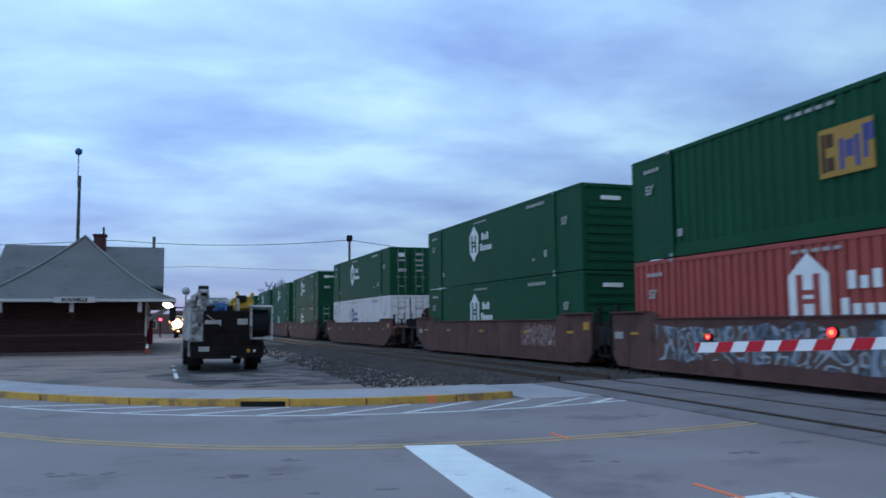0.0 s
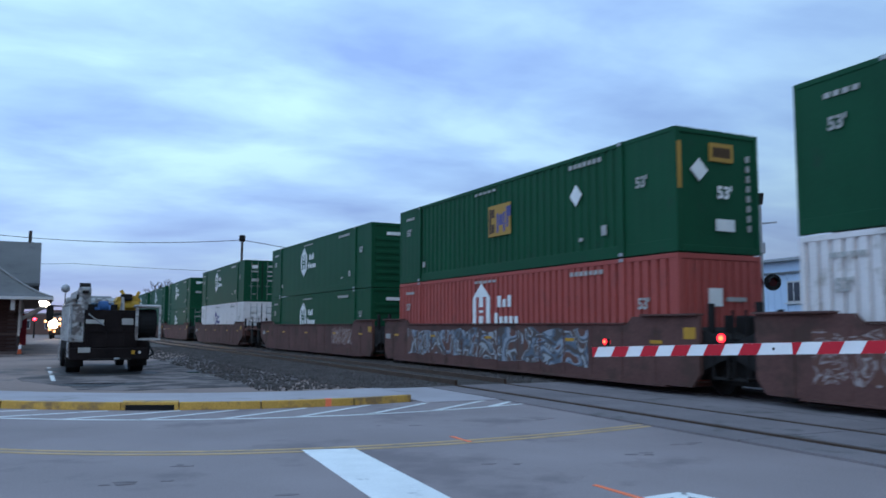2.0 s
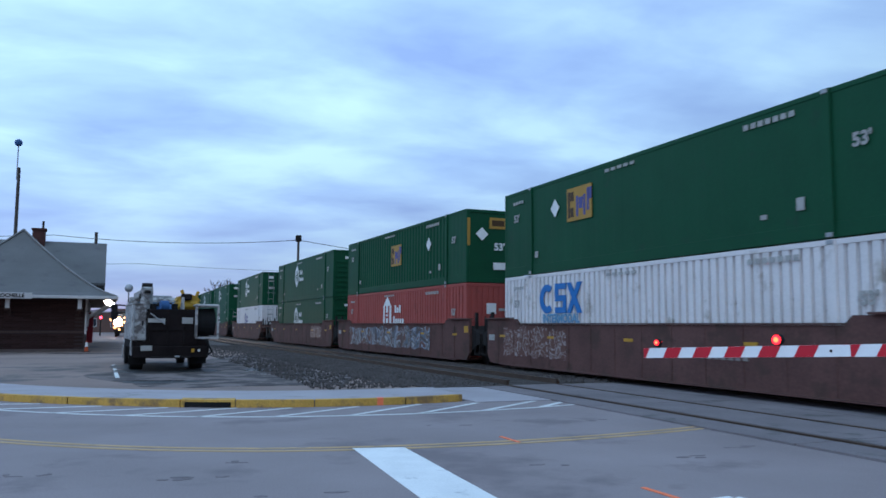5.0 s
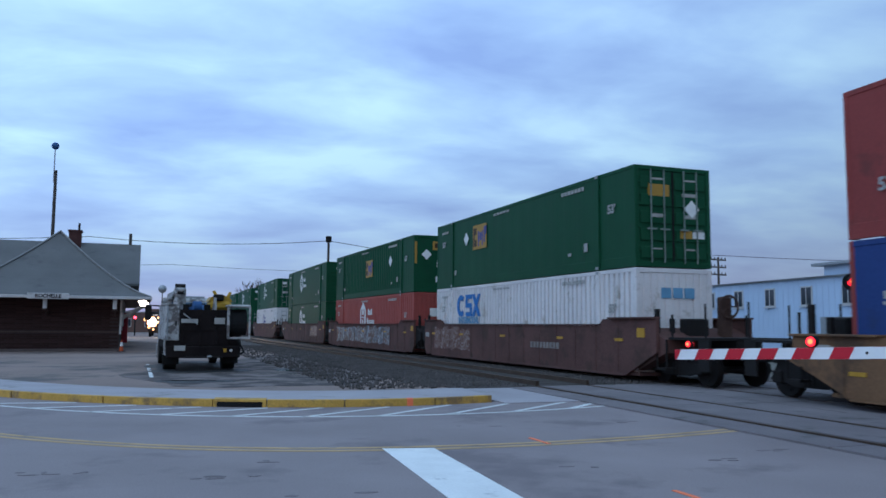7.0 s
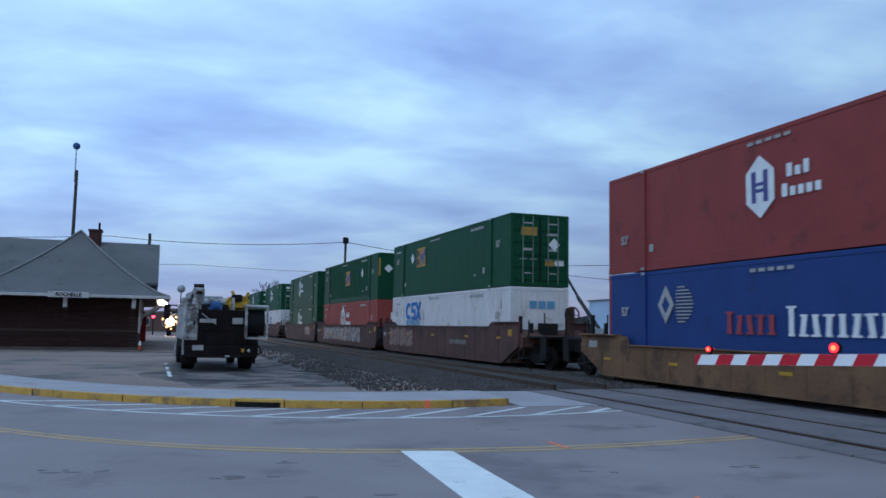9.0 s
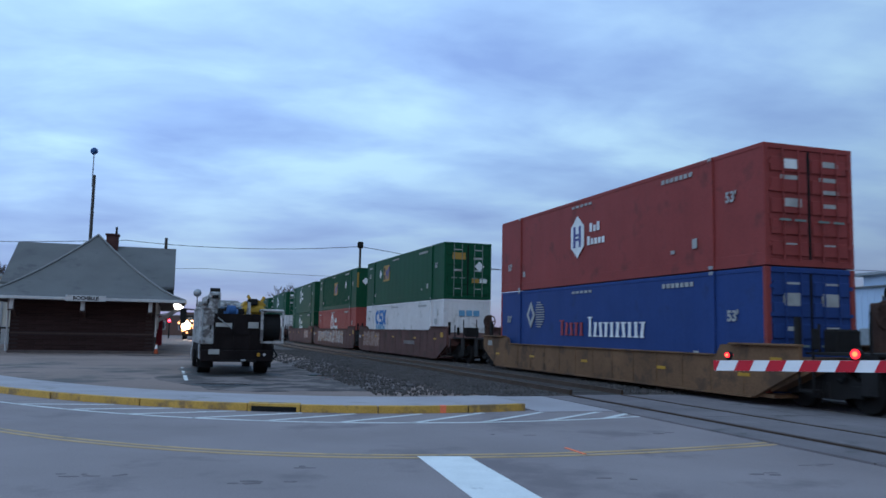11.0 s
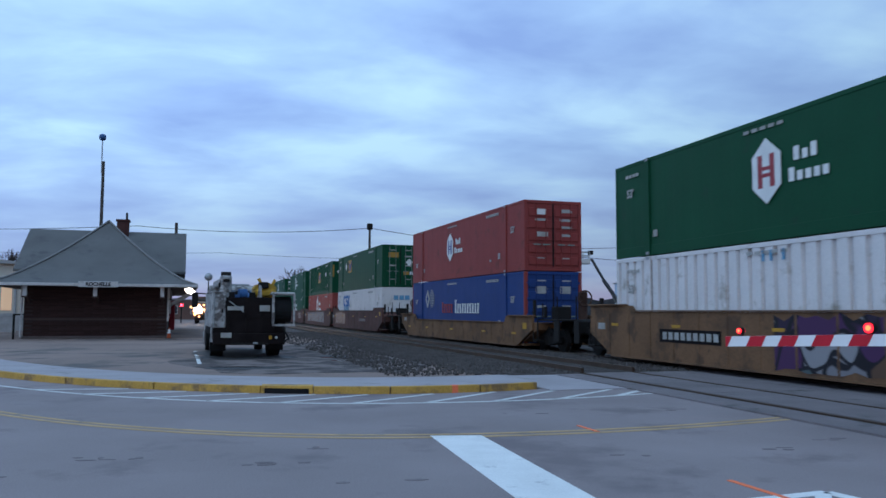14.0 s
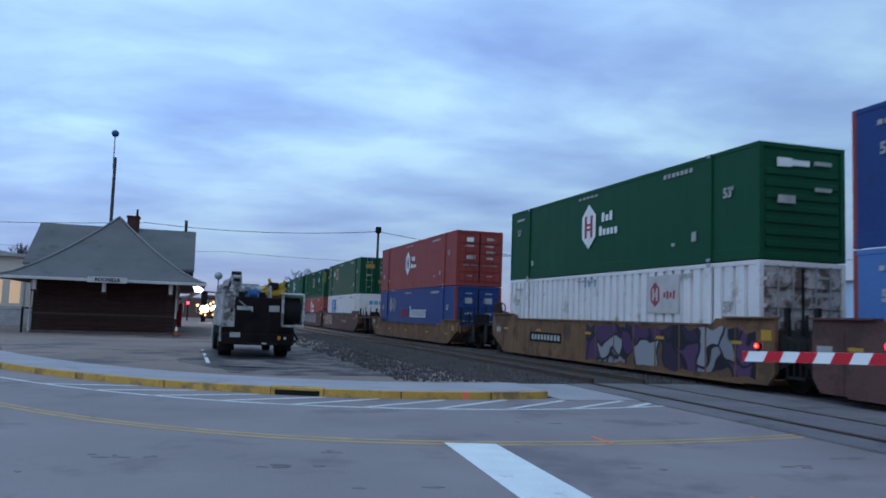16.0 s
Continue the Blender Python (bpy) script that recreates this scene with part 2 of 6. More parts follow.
M_RED = mat("faded_red_container_paint", (0.33, 0.07, 0.058), 0.6, vary=0.12, scale=0.7, fine=20, spec=0.15, dirt=(0.26, 0.065, 0.055), dirt_at=0.63)
M_ORED = mat("brick_red_container_paint", (0.25, 0.048, 0.043), 0.6, vary=0.14, scale=0.7, fine=20, spec=0.12, dirt=(0.17, 0.042, 0.037), dirt_at=0.62)
M_BLUE = mat("blue_container_paint", (0.021, 0.048, 0.16), 0.6, vary=0.14, scale=0.7, fine=20, spec=0.12, dirt=(0.022, 0.042, 0.12), dirt_at=0.64)
M_PBLUE = mat("pale_blue_container_paint", (0.07, 0.15, 0.34), 0.55, vary=0.12, scale=0.7, fine=20, spec=0.15)
M_WHITE = mat("white_container_paint", (0.64, 0.60, 0.585), 0.6, vary=0.1, scale=0.8, fine=20, spec=0.15, dirt=(0.38, 0.34, 0.30), dirt_at=0.62)
M_GRIMY = mat("grimy_white_door_paint", (0.40, 0.35, 0.33), 0.75, vary=0.3, scale=1.5, fine=20, spec=0.12, dirt=(0.13, 0.09, 0.08), dirt_at=0.5)
M_CARBROWN = mat("brown_well_car_paint", (0.10, 0.047, 0.04), 0.8, vary=0.3, scale=0.9, fine=18, dirt=(0.07, 0.038, 0.03), dirt_at=0.57)
M_CARYEL = mat("dirty_yellow_well_car_paint", (0.16, 0.083, 0.042), 0.8, vary=0.3, scale=0.9, fine=18, dirt=(0.09, 0.05, 0.03), dirt_at=0.55)
M_MARK = mat("white_lettering", (0.68, 0.68, 0.66), 0.6, vary=0.1)
M_BAR = mat("worn_locking_bar", (0.15, 0.19, 0.17), 0.6, vary=0.3)
M_FADE = mat("faded_lettering", (0.34, 0.33, 0.31), 0.7, vary=0.25)
M_NUM = mat("worn_stencil_paint", (0.21, 0.18, 0.165), 0.8, vary=0.3)
M_LOGOY = mat("ochre_decal", (0.36, 0.20, 0.04), 0.6, vary=0.1)
M_LOGOP = mat("violet_decal", (0.075, 0.075, 0.21), 0.6, vary=0.1)
M_LOGOK = mat("dark_decal", (0.06, 0.03, 0.012), 0.6, vary=0.1)
M_LOGOB = mat("blue_decal", (0.015, 0.14, 0.38), 0.6, vary=0.12)
M_LOGOB2 = mat("faded_blue_decal", (0.12, 0.28, 0.42), 0.6, vary=0.2)
M_LOGOR = mat("dull_red_decal", (0.30, 0.05, 0.06), 0.6, vary=0.15)
M_PANEL = mat("weathered_label_panel", (0.44, 0.40, 0.38), 0.7, vary=0.15)
M_REFL = mat("yellow_reflector", (0.42, 0.22, 0.025), 0.5, vary=0.15)
M_GRAF1 = graffiti_mat("pale_spray_letters", [(0.115, 0.05, 0.037), (0.24, 0.27, 0.31), (0.09, 0.115, 0.15), (0.07, 0.055, 0.05), (0.29, 0.31, 0.33), (0.09, 0.058, 0.05), (0.115, 0.05, 0.037)], 1.0)
M_GRAF3 = graffiti_mat("thin_white_scrawl", [(0.115, 0.05, 0.037), (0.115, 0.05, 0.037), (0.27, 0.22, 0.21), (0.115, 0.05, 0.037), (0.115, 0.05, 0.037), (0.30, 0.25, 0.24), (0.115, 0.05, 0.037), (0.115, 0.05, 0.037)], 1.6)
M_GRAF2 = mural_mat("purple_spray_mural", [(0.065, 0.024, 0.075), (0.25, 0.24, 0.25), (0.03, 0.018, 0.04), (0.07, 0.10, 0.105), (0.19, 0.18, 0.19), (0.08, 0.035, 0.085), (0.10, 0.055, 0.035)])
M_GATERED = mat("red_reflective_sheeting", (0.55, 0.02, 0.035), 0.45, vary=0.08)
M_GATEWHITE = mat("white_reflective_sheeting", (0.80, 0.80, 0.80), 0.45, vary=0.05)
M_LAMP = glow("red_lamp_lit", (1.0, 0.015, 0.03), 2.4)
M_LAMPC = glow("red_lamp_core", (1.0, 0.17, 0.05), 2.6)
M_LENS = mat("dark_red_lens", (0.05, 0.004, 0.006), 0.2)
M_HEAD = glow("headlight", (1.0, 0.8, 0.62), 70.0)
M_HALO = glow("amber_halo", (1.0, 0.42, 0.16), 3.0)
M_FLOOD = glow("flood_lamp", (1.0, 0.85, 0.72), 14.0)
M_TAIL = glow("tail_light", (1.0, 0.03, 0.06), 12.0)
M_GLOWWIN = glow("lit_window", (1.0, 0.62, 0.36), 0.2)
M_SHINGLE = mat("grey_shingles", (0.125, 0.122, 0.12), 0.95, vary=0.18, scale=0.5, fine=25, bump=0.4, dirt=(0.095, 0.093, 0.095), dirt_at=0.62)
M_HIP = mat("weathered_hip_cap", (0.20, 0.195, 0.19), 0.8, vary=0.2)
M_FASCIA = mat("peeling_white_trim", (0.48, 0.46, 0.45), 0.7, vary=0.2, scale=2, dirt=(0.25, 0.22, 0.2), dirt_at=0.64)
M_BRICK = mat("brown_painted_brick", (0.041, 0.022, 0.0205), 0.9, vary=0.25, scale=1.5, fine=12, rand=0.2, spec=0.1)
M_PLINTH = mat("dirty_concrete", (0.11, 0.085, 0.08), 0.9, vary=0.3, scale=2)
M_MORTAR = mat("dark_mortar", (0.045, 0.03, 0.028), 0.95, vary=0.2)
M_CHIM = mat("chimney_brick", (0.07, 0.03, 0.027), 0.9, vary=0.3, scale=3)
M_TRIMDARK = mat("brown_trim_paint", (0.07, 0.045, 0.04), 0.7, vary=0.2)
M_REDBOX = mat("red_painted_metal", (0.30, 0.02, 0.03), 0.5, vary=0.15)
M_STEEL = mat("galvanised_steel", (0.30, 0.31, 0.32), 0.5, metal=0.5, vary=0.2)
M_POLE = mat("weathered_pole", (0.07, 0.06, 0.055), 0.85, vary=0.3)
M_WIRE = mat("overhead_wire", (0.06, 0.06, 0.08), 0.8, vary=0.1)
M_TRUCKW = mat("white_truck_paint", (0.38, 0.37, 0.36), 0.5, vary=0.3, scale=2.5, dirt=(0.12, 0.105, 0.1), dirt_at=0.52)
M_TRUCKK = mat("dirty_dark_truck_bed", (0.014, 0.0105, 0.0105), 0.85, vary=0.5, scale=2, spec=0.08)
M_TRUCKY = mat("yellow_machine_paint", (0.42, 0.24, 0.03), 0.6, vary=0.2)
M_TARP = mat("blue_tarp", (0.03, 0.09, 0.22), 0.6, vary=0.3)
M_CHROME = mat("bright_metal", (0.5, 0.5, 0.5), 0.25, metal=0.9, vary=0.1)
M_WALLBLUE = mat("pale_metal_siding", (0.46, 0.56, 0.70), 0.6, vary=0.06, scale=0.4, fine=10)
M_WALLPALE = mat("cream_metal_siding", (0.50, 0.46, 0.40), 0.6, vary=0.1, scale=0.4, fine=10)
M_BOOM = mat("grimy_boom_steel", (0.06, 0.06, 0.065), 0.6, vary=0.25)
M_BARK = mat("bare_twigs", (0.055, 0.045, 0.045), 0.9, vary=0.3)
M_CONE = mat("orange_cone", (0.42, 0.08, 0.03), 0.6, vary=0.1)
M_FAR = mat("far_woods", (0.05, 0.05, 0.055), 0.95, vary=0.4, scale=0.2, fine=2)
M_FARWALL = mat("far_brick_wall", (0.16, 0.09, 0.075), 0.9, vary=0.3, scale=0.3)
M_SKYGLASS = mat("sky_coloured_glass", (0.10, 0.16, 0.22), 0.08, vary=0.15, spec=0.7)
M_GLASS = mat("dark_glass", (0.03, 0.035, 0.045), 0.12, vary=0.1, spec=0.6)


# ---- building helpers ----
def mesh_of(bm, name, material, smooth=False):
    me = bpy.data.meshes.new(name)
    if smooth:
        for f in bm.faces:
            f.smooth = True
    bm.to_mesh(me)
    bm.free()
    for m in (material if isinstance(material, (list, tuple)) else (material,)):
        me.materials.append(m)
    return me


def part(name, bm, material, parent=None, label="", smooth=False):
    ob = new(name, bm if isinstance(bm, bpy.types.Mesh) else mesh_of(bm, name, material, smooth))
    if parent is not None:
        ob.parent = parent
    return tagged(ob, label)


def thing(name, m, label, category, group="", kind=""):
    ob = new(name)
    ob.empty_display_size = 0.2
    ob.matrix_basis = m
    return tagged(ob, label, category, group, kind)


def box(x0, x1, y0, y1, z0, z1, bevel=0.0, bm=None):
    own = bm is None
    b = bmesh.new() if (own or bevel) else bm
    vs = [b.verts.new((x, y, z)) for x in (x0, x1) for y in (y0, y1) for z in (z0, z1)]
    for q in ((0, 1, 3, 2), (4, 6, 7, 5), (0, 4, 5, 1), (2, 3, 7, 6), (0, 2, 6, 4), (1, 5, 7, 3)):
        b.faces.new([vs[i] for i in q])
    if bevel:
        bmesh.ops.bevel(b, geom=b.edges[:], offset=bevel, segments=1, affect="EDGES")
        if not own:
            tmp = bpy.data.meshes.new("tmp"); b.to_mesh(tmp); b.free(); bm.from_mesh(tmp); bpy.data.meshes.remove(tmp)
            return bm
    return b


def tube(a, c, r, r2=None, n=10, bm=None):
    """A round bar from a to c."""
    b = bmesh.new() if bm is None else bm
    a, c = Vector(a), Vector(c)
    d = c - a
    m = Matrix.Translation((a + c) / 2) @ d.to_track_quat("Z", "Y").to_matrix().to_4x4()
    bmesh.ops.create_cone(b, cap_ends=True, segments=n, radius1=r, radius2=r if r2 is None else r2, depth=d.length, matrix=m)
    return b


def prism(outline, axis, lo, hi, bm=None):
    """A flat outline of (u, v) pushed along an axis from lo to hi."""
    b = bmesh.new() if bm is None else bm
    def at(u, v, w):
        return {"x": (w, u, v), "y": (u, w, v), "z": (u, v, w)}[axis]
    lo_v = [b.verts.new(at(u, v, lo)) for u, v in outline]
    hi_v = [b.verts.new(at(u, v, hi)) for u, v in outline]
    k = len(outline)
    fs = [b.faces.new(lo_v), b.faces.new(hi_v[::-1])]
    fs += [b.faces.new((lo_v[i], hi_v[i], hi_v[(i + 1) % k], lo_v[(i + 1) % k])) for i in range(k)]
    bmesh.ops.recalc_face_normals(b, faces=fs)
    return b


def ball(c, r, bm=None, sx=1, sy=1, sz=1, n=12):
    b = bmesh.new() if bm is None else bm
    bmesh.ops.create_uvsphere(b, u_segments=n, v_segments=max(6, n // 2 + 2), radius=r, matrix=Matrix.Translation(c) @ Matrix.Diagonal((sx, sy, sz, 1)))
    return b


def path_mesh(points, r):
    """One even round cord through the points."""
    cu = bpy.data.curves.new("cord", "CURVE")
    cu.dimensions, cu.bevel_depth, cu.bevel_resolution, cu.use_fill_caps = "3D", r, 1, True
    sp = cu.splines.new("POLY")
    sp.points.add(len(points) - 1)
    for q, v in zip(sp.points, points):
        q.co = (*v, 1)
    ob = bpy.data.objects.new("cord", cu)
    scene.collection.objects.link(ob)
    bpy.context.view_layer.update()
    me = bpy.data.meshes.new_from_object(ob.evaluated_get(bpy.context.evaluated_depsgraph_get()))
    bpy.data.objects.remove(ob); bpy.data.curves.remove(cu)
    return me


def text_mesh(words, size, material, depth=0.004):
    cu = bpy.data.curves.new("lettering", "FONT")
    cu.body, cu.size, cu.extrude, cu.align_x, cu.align_y, cu.offset = words, size, depth, "CENTER", "CENTER", size * 0.035
    ob = bpy.data.objects.new("lettering", cu)
    scene.collection.objects.link(ob)
    bpy.context.view_layer.update()
    me = bpy.data.meshes.new_from_object(ob.evaluated_get(bpy.context.evaluated_depsgraph_get()))
    bpy.data.objects.remove(ob); bpy.data.curves.remove(cu)
    me.materials.clear(); me.materials.append(material)
    return me


# ---- the track's line ----
T0, TH, K1, K2, U_HI, U_LO = (9.185, 20.13), radians(10.08), -0.257e-2, 0.456e-4, 54.0, -30.0
HALF_BOX, TRACK_GAP, RAIL_Z = 1.295, 4.0, 0.03


def heading(u):
    u = max(U_LO, min(U_HI, u))
    return TH - (K1 * u + K2 * u * abs(u))


STEP = 0.25
LINE = {0: Vector(T0)}
for i in range(1, 2000):
    h = heading((i - 0.5) * STEP)
    LINE[i] = LINE[i - 1] + Vector((-math.sin(h), math.cos(h))) * STEP
for i in range(-1, -700, -1):
    h = heading((i + 0.5) * STEP)
    LINE[i] = LINE[i + 1] - Vector((-math.sin(h), math.cos(h))) * STEP


def on_track(u, side=0.0):
    """A point of the running track's centre line, u metres along, side metres to the right."""
    i = math.floor(u / STEP)
    p = LINE[i].lerp(LINE[i + 1], u / STEP - i)
    h = heading(u)
    return p + Vector((math.cos(h), math.sin(h))) * (HALF_BOX + side)


def ribbon(name, lo, hi, side0, side1, z0, z1, material, label="", parent=None, step=2.0, kind="structure"):
    """A bar of even section laid along the track."""
    bm = bmesh.new()
    rows = []
    k = max(1, int((hi - lo) / step))
    for i in range(k + 1):
        u = lo + (hi - lo) * i / k
        a, b = on_track(u, side0), on_track(u, side1)
        rows.append([bm.verts.new((*p, z)) for p, z in ((a, z0), (a, z1), (b, z1), (b, z0))])
    for r, q in zip(rows, rows[1:]):
        for i in range(4):
            bm.faces.new((r[i], r[(i + 1) % 4], q[(i + 1) % 4], q[i]))
    bm.faces.new(rows[0]); bm.faces.new(rows[-1][::-1])
    bmesh.ops.recalc_face_normals(bm, faces=bm.faces[:])
    ob = part(name, bm, material, parent)
    return tagged(ob, label, "" if parent else name.split("_")[0], kind="" if parent else kind)


def strip(name, curve, x0, x1, w0, w1, z0, z1, material, label, kind="structure", parent=None, n=60, category="", back=None):
    """A band between curve(x) + w0 and curve(x) + w1, laid across the view."""
    bm = bmesh.new()
    rows = []
    for i in range(n + 1):
        x = x0 + (x1 - x0) * i / n
        y = curve(x)
        rows.append([bm.verts.new(p) for p in ((x, y + w0, z0), (x, y + w0, z1), (x, y + w1, z1 if back is None else back), (x, y + w1, z0))])
    for r, q in zip(rows, rows[1:]):
        for i in range(4):
            bm.faces.new((r[i], r[(i + 1) % 4], q[(i + 1) % 4], q[i]))
    bm.faces.new(rows[0]); bm.faces.new(rows[-1][::-1])
    bmesh.ops.recalc_face_normals(bm, faces=bm.faces[:])
    return tagged(part(name, bm, material, parent), label, category or name.split("_")[-1], kind=kind)


# ---- ground, street, kerb ----
bm = bmesh.new()
bmesh.ops.create_grid(bm, x_segments=24, y_segments=24, size=1400)
for v in bm.verts:
    v.co.z = -0.06
tagged(part("ground", bm, M_GROUND), "bare brown earth and gravel reaching the horizon", "ground", kind="structure")


def kerb_y(x):
    return 15.43 + (0.058 if x < 0.6 else 0.075) * (x - 0.6) ** 2


def edge_y(x):
    return 13.85 + (0.062 if x < 0.6 else 0.05) * (x - 0.6) ** 2


def centre_y(x):
    return 10.22 + (0.075 if x < 0.8 else 0.04) * (x - 0.8) ** 2


def walk_y(x):
    return 19.4 + 0.06 * (x - 1.0) ** 2


KERB_END = 3.75
bm = bmesh.new()
cols = []
for i in range(121):
    x = -60 + i
    far = min(kerb_y(max(x, -14)), 60)
    if x > KERB_END:
        far = 16.2 + 0.62 * (x - KERB_END)
    cols.append([bm.verts.new((x, y, 0.0)) for y in (-40, -10, 5, far)])
for a, b in zip(cols, cols[1:]):
    for i in range(3):
        bm.faces.new((a[i], b[i], b[i + 1], a[i + 1]))
tagged(part("road", bm, M_ASPHALT), "worn grey asphalt street leading over the railway crossing", "road", kind="structure")
strip("pavement", kerb_y, -14, KERB_END, 0.18, 3.5, -0.05, 0.12, M_CONC, "pale concrete pavement behind the yellow kerb", n=40, back=0.03)
bm = bmesh.new()
cols = []
for i in range(41):
    x = -75 + i * 2
    cols.append((x, kerb_y(x) + 3.3 if x > -13 else 31.0))
rows = [[bm.verts.new((x, y, 0.02)), bm.verts.new((x, 140, 0.02))] for x, y in cols if x <= 5]
for a, b in zip(rows, rows[1:]):
    bm.faces.new((a[0], b[0], b[1], a[1]))
tagged(part("parking_lot", bm, M_LOT), "brownish patched asphalt parking lot by the depot", "parking lot", kind="structure")

kerb = thing("kerb", pose(0, 0, 0), "worn yellow painted concrete kerb with chipped edges", "kerb", kind="structure")
xs = [-14, -11.2, -8.4, -6.0, -3.88, -1.72]
spans = list(zip(xs, xs[1:])) + [(-0.72, 0.73), (0.73, 2.5), (2.5, KERB_END)]
for a, b in spans:
    strip("kerb_stone", kerb_y, a + 0.012, b - 0.012, 0.0, 0.18, -0.04, 0.135, M_KERB, "", kind="", parent=kerb, n=8)["category"] = ""
# storm drain inlet set into the kerb
drain = thing("storm_drain", pose(0, 0, 0), "dark storm drain inlet under a yellow kerb hood", "storm drain", kind="structure")
strip("hood", kerb_y, -1.71, -0.73, -0.03, 0.34, 0.1, 0.145, M_KERB, "", kind="", parent=drain, n=6)["category"] = ""
# solid black block in place of the inlet's shaded hollow
strip("opening", kerb_y, -1.64, -0.8, -0.02, 0.2, -0.04, 0.097, M_BLACK, "dark inlet opening", kind="", parent=drain, n=6)["category"] = ""
for x in (-1.68, -0.76):
    part("cheek", box(x - 0.035, x + 0.035, kerb_y(x) - 0.02, kerb_y(x) + 0.2, -0.04, 0.099), M_KERB, drain)

strip("edge_line", edge_y, -14, 5.9, -0.05, 0.05, 0.002, 0.005, M_THIN_LINE, "thin worn white edge line on the asphalt", category="road marking")
for off in (-0.11, 0.11):
    strip("centre_line", centre_y, -16, 7.6, off - 0.055, off + 0.055, 0.002, 0.005, M_YELLOW_LINE, "faded yellow double centre line", category="road marking")


def paint(name, pts, material, label, z=0.006):
    bm = prism(pts, "z", 0.001, z)
    tagged(part(name, bm, material), label, "road marking", kind="structure")


def stroke(name, a, b, w, material, label, z=0.005):
    a, b = Vector(a), Vector(b)
    n = Vector((-(b - a).y, (b - a).x)).normalized() * w / 2
    paint(name, [tuple(a - n), tuple(b - n), tuple(b + n), tuple(a + n)], material, label, z)


for i in range(-4, 8):
    x = -1.25 + 1.24 * i
    run = 1.55 + (0.25 if i < 0 else 0)
    if x + run > 6.2:
        continue
    y1 = kerb_y(x + run) - 0.12 if x + run < KERB_END else edge_y(x + run) + 1.5 - 0.25 * (x + run - KERB_END)
    stroke("hatch_line", (x, edge_y(x)), (x + run, y1), 0.1, M_THIN_LINE, "thin white diagonal hatch line")
stroke("hatch_line", (4.99, 14.85), (5.75, 15.75), 0.12, M_THIN_LINE, "thin white diagonal hatch line")
paint("stop_line", [(0.98, 10.22), (1.63, 10.19), (2.05, 6.6), (2.35, 4.0), (1.70, 4.0), (1.37, 6.75)], M_WHITE_LINE, "broad fresh white stop line", 0.007)
stroke("arrow_line", (2.3, 6.25), (4.12, 6.76), 0.13, M_WHITE_LINE, "white painted marking line")
stroke("arrow_line", (4.12, 6.76), (4.7, 5.2), 0.13, M_WHITE_LINE, "white painted marking line")
stroke("arrow_line", (4.06, 6.72), (3.4, 5.6), 0.13, M_WHITE_LINE, "white painted marking line", 0.007)
stroke("survey_mark", (3.5, 7.32), (3.69, 6.35), 0.055, M_ORANGE, "orange sprayed survey mark on the asphalt", 0.008)
stroke("survey_mark", (3.1, 10.97), (3.2, 10.38), 0.05, M_ORANGE, "orange sprayed survey mark on the asphalt", 0.009)
strip("survey_mark", kerb_y, 1.93, 2.05, -0.005, 0.175, 0.0, 0.14, M_ORANGE, "orange sprayed survey mark across the kerb", n=2, category="paint mark")
stroke("lot_line", (-5.9, 31.6), (-4.35, 24.0), 0.11, M_THIN_LINE, "worn white parking line", 0.026)


def blotch(name, cx, cy, rx, ry, z, material, label, seed):
    rnd = random.Random(seed)
    pts = [(cx + math.cos(a) * rx * rnd.uniform(0.82, 1.1), cy + math.sin(a) * ry * rnd.uniform(0.8, 1.12)) for a in [i * math.tau / 22 for i in range(22)]]
    tagged(part(name, prism(pts, "z", z - 0.004, z), material), label, "stain", kind="structure")


blotch("stain", -2.9, 22.3, 1.1, 0.55, 0.028, M_OIL_SHADE, "dark oily stain on the lot", 3)
blotch("wet_patch", -1.4, 25.4, 4.0, 4.9, 0.024, M_WET, "damp dark asphalt round the truck", 5)
blotch("wet_patch", 0.3, 33.0, 3.2, 12.5, 0.025, M_WET, "damp dark asphalt round the truck", 6)
rnd = random.Random(71)
for cx, cy, k in ((-2.5, 9.0, 6), (-0.7, 8.55, 6), (-3.4, 8.0, 3), (-0.2, 9.4, 2), (4.6, 8.9, 3), (6.1, 9.6, 3), (0.3, 7.6, 2), (3.0, 8.7, 2), (-4.6, 9.8, 3), (2.6, 12.4, 2), (5.2, 12.6, 2)):
    for q in range(k):
        blotch("tar_patch", cx + rnd.uniform(-0.4, 0.4), cy + rnd.uniform(-0.12, 0.12), rnd.uniform(0.03, 0.13), rnd.uniform(0.015, 0.045), 0.004 + 0.0002 * q, M_TAR, "small dark worn patch on the street", rnd.randint(0, 999))
# dark blotches painted on the lot for the shade under the truck
blotch("stain", -3.5, 27.4, 1.7, 1.3, 0.03, M_OIL_SHADE, "dark patch painted as shade under the truck", 21)
blotch("stain", -4.2, 31.0, 1.5, 3.0, 0.029, M_OIL_SHADE, "dark patch painted as shade under the truck", 22)
blotch("stain", -0.6, 28.0, 0.5, 0.7, 0.03, M_OIL_SHADE, "small dark puddle mark on the lot", 23)
blotch("stain", 0.4, 25.6, 0.6, 0.3, 0.03, M_OIL_SHADE, "small dark puddle mark on the lot", 24)
blotch("puddle", -0.35, 27.2, 0.75, 0.35, 0.0335, M_PUDDLE, "shallow puddle reflecting the evening sky", 31)
blotch("puddle", -0.1, 25.4, 0.5, 0.16, 0.0335, M_PUDDLE, "shallow puddle reflecting the evening sky", 32)
blotch("puddle", 0.35, 30.3, 0.5, 0.7, 0.0335, M_PUDDLE, "shallow puddle reflecting the evening sky", 33)
blotch("puddle", -3.1, 22.6, 0.7, 0.16, 0.0335, M_PUDDLE, "shallow puddle reflecting the evening sky", 34)
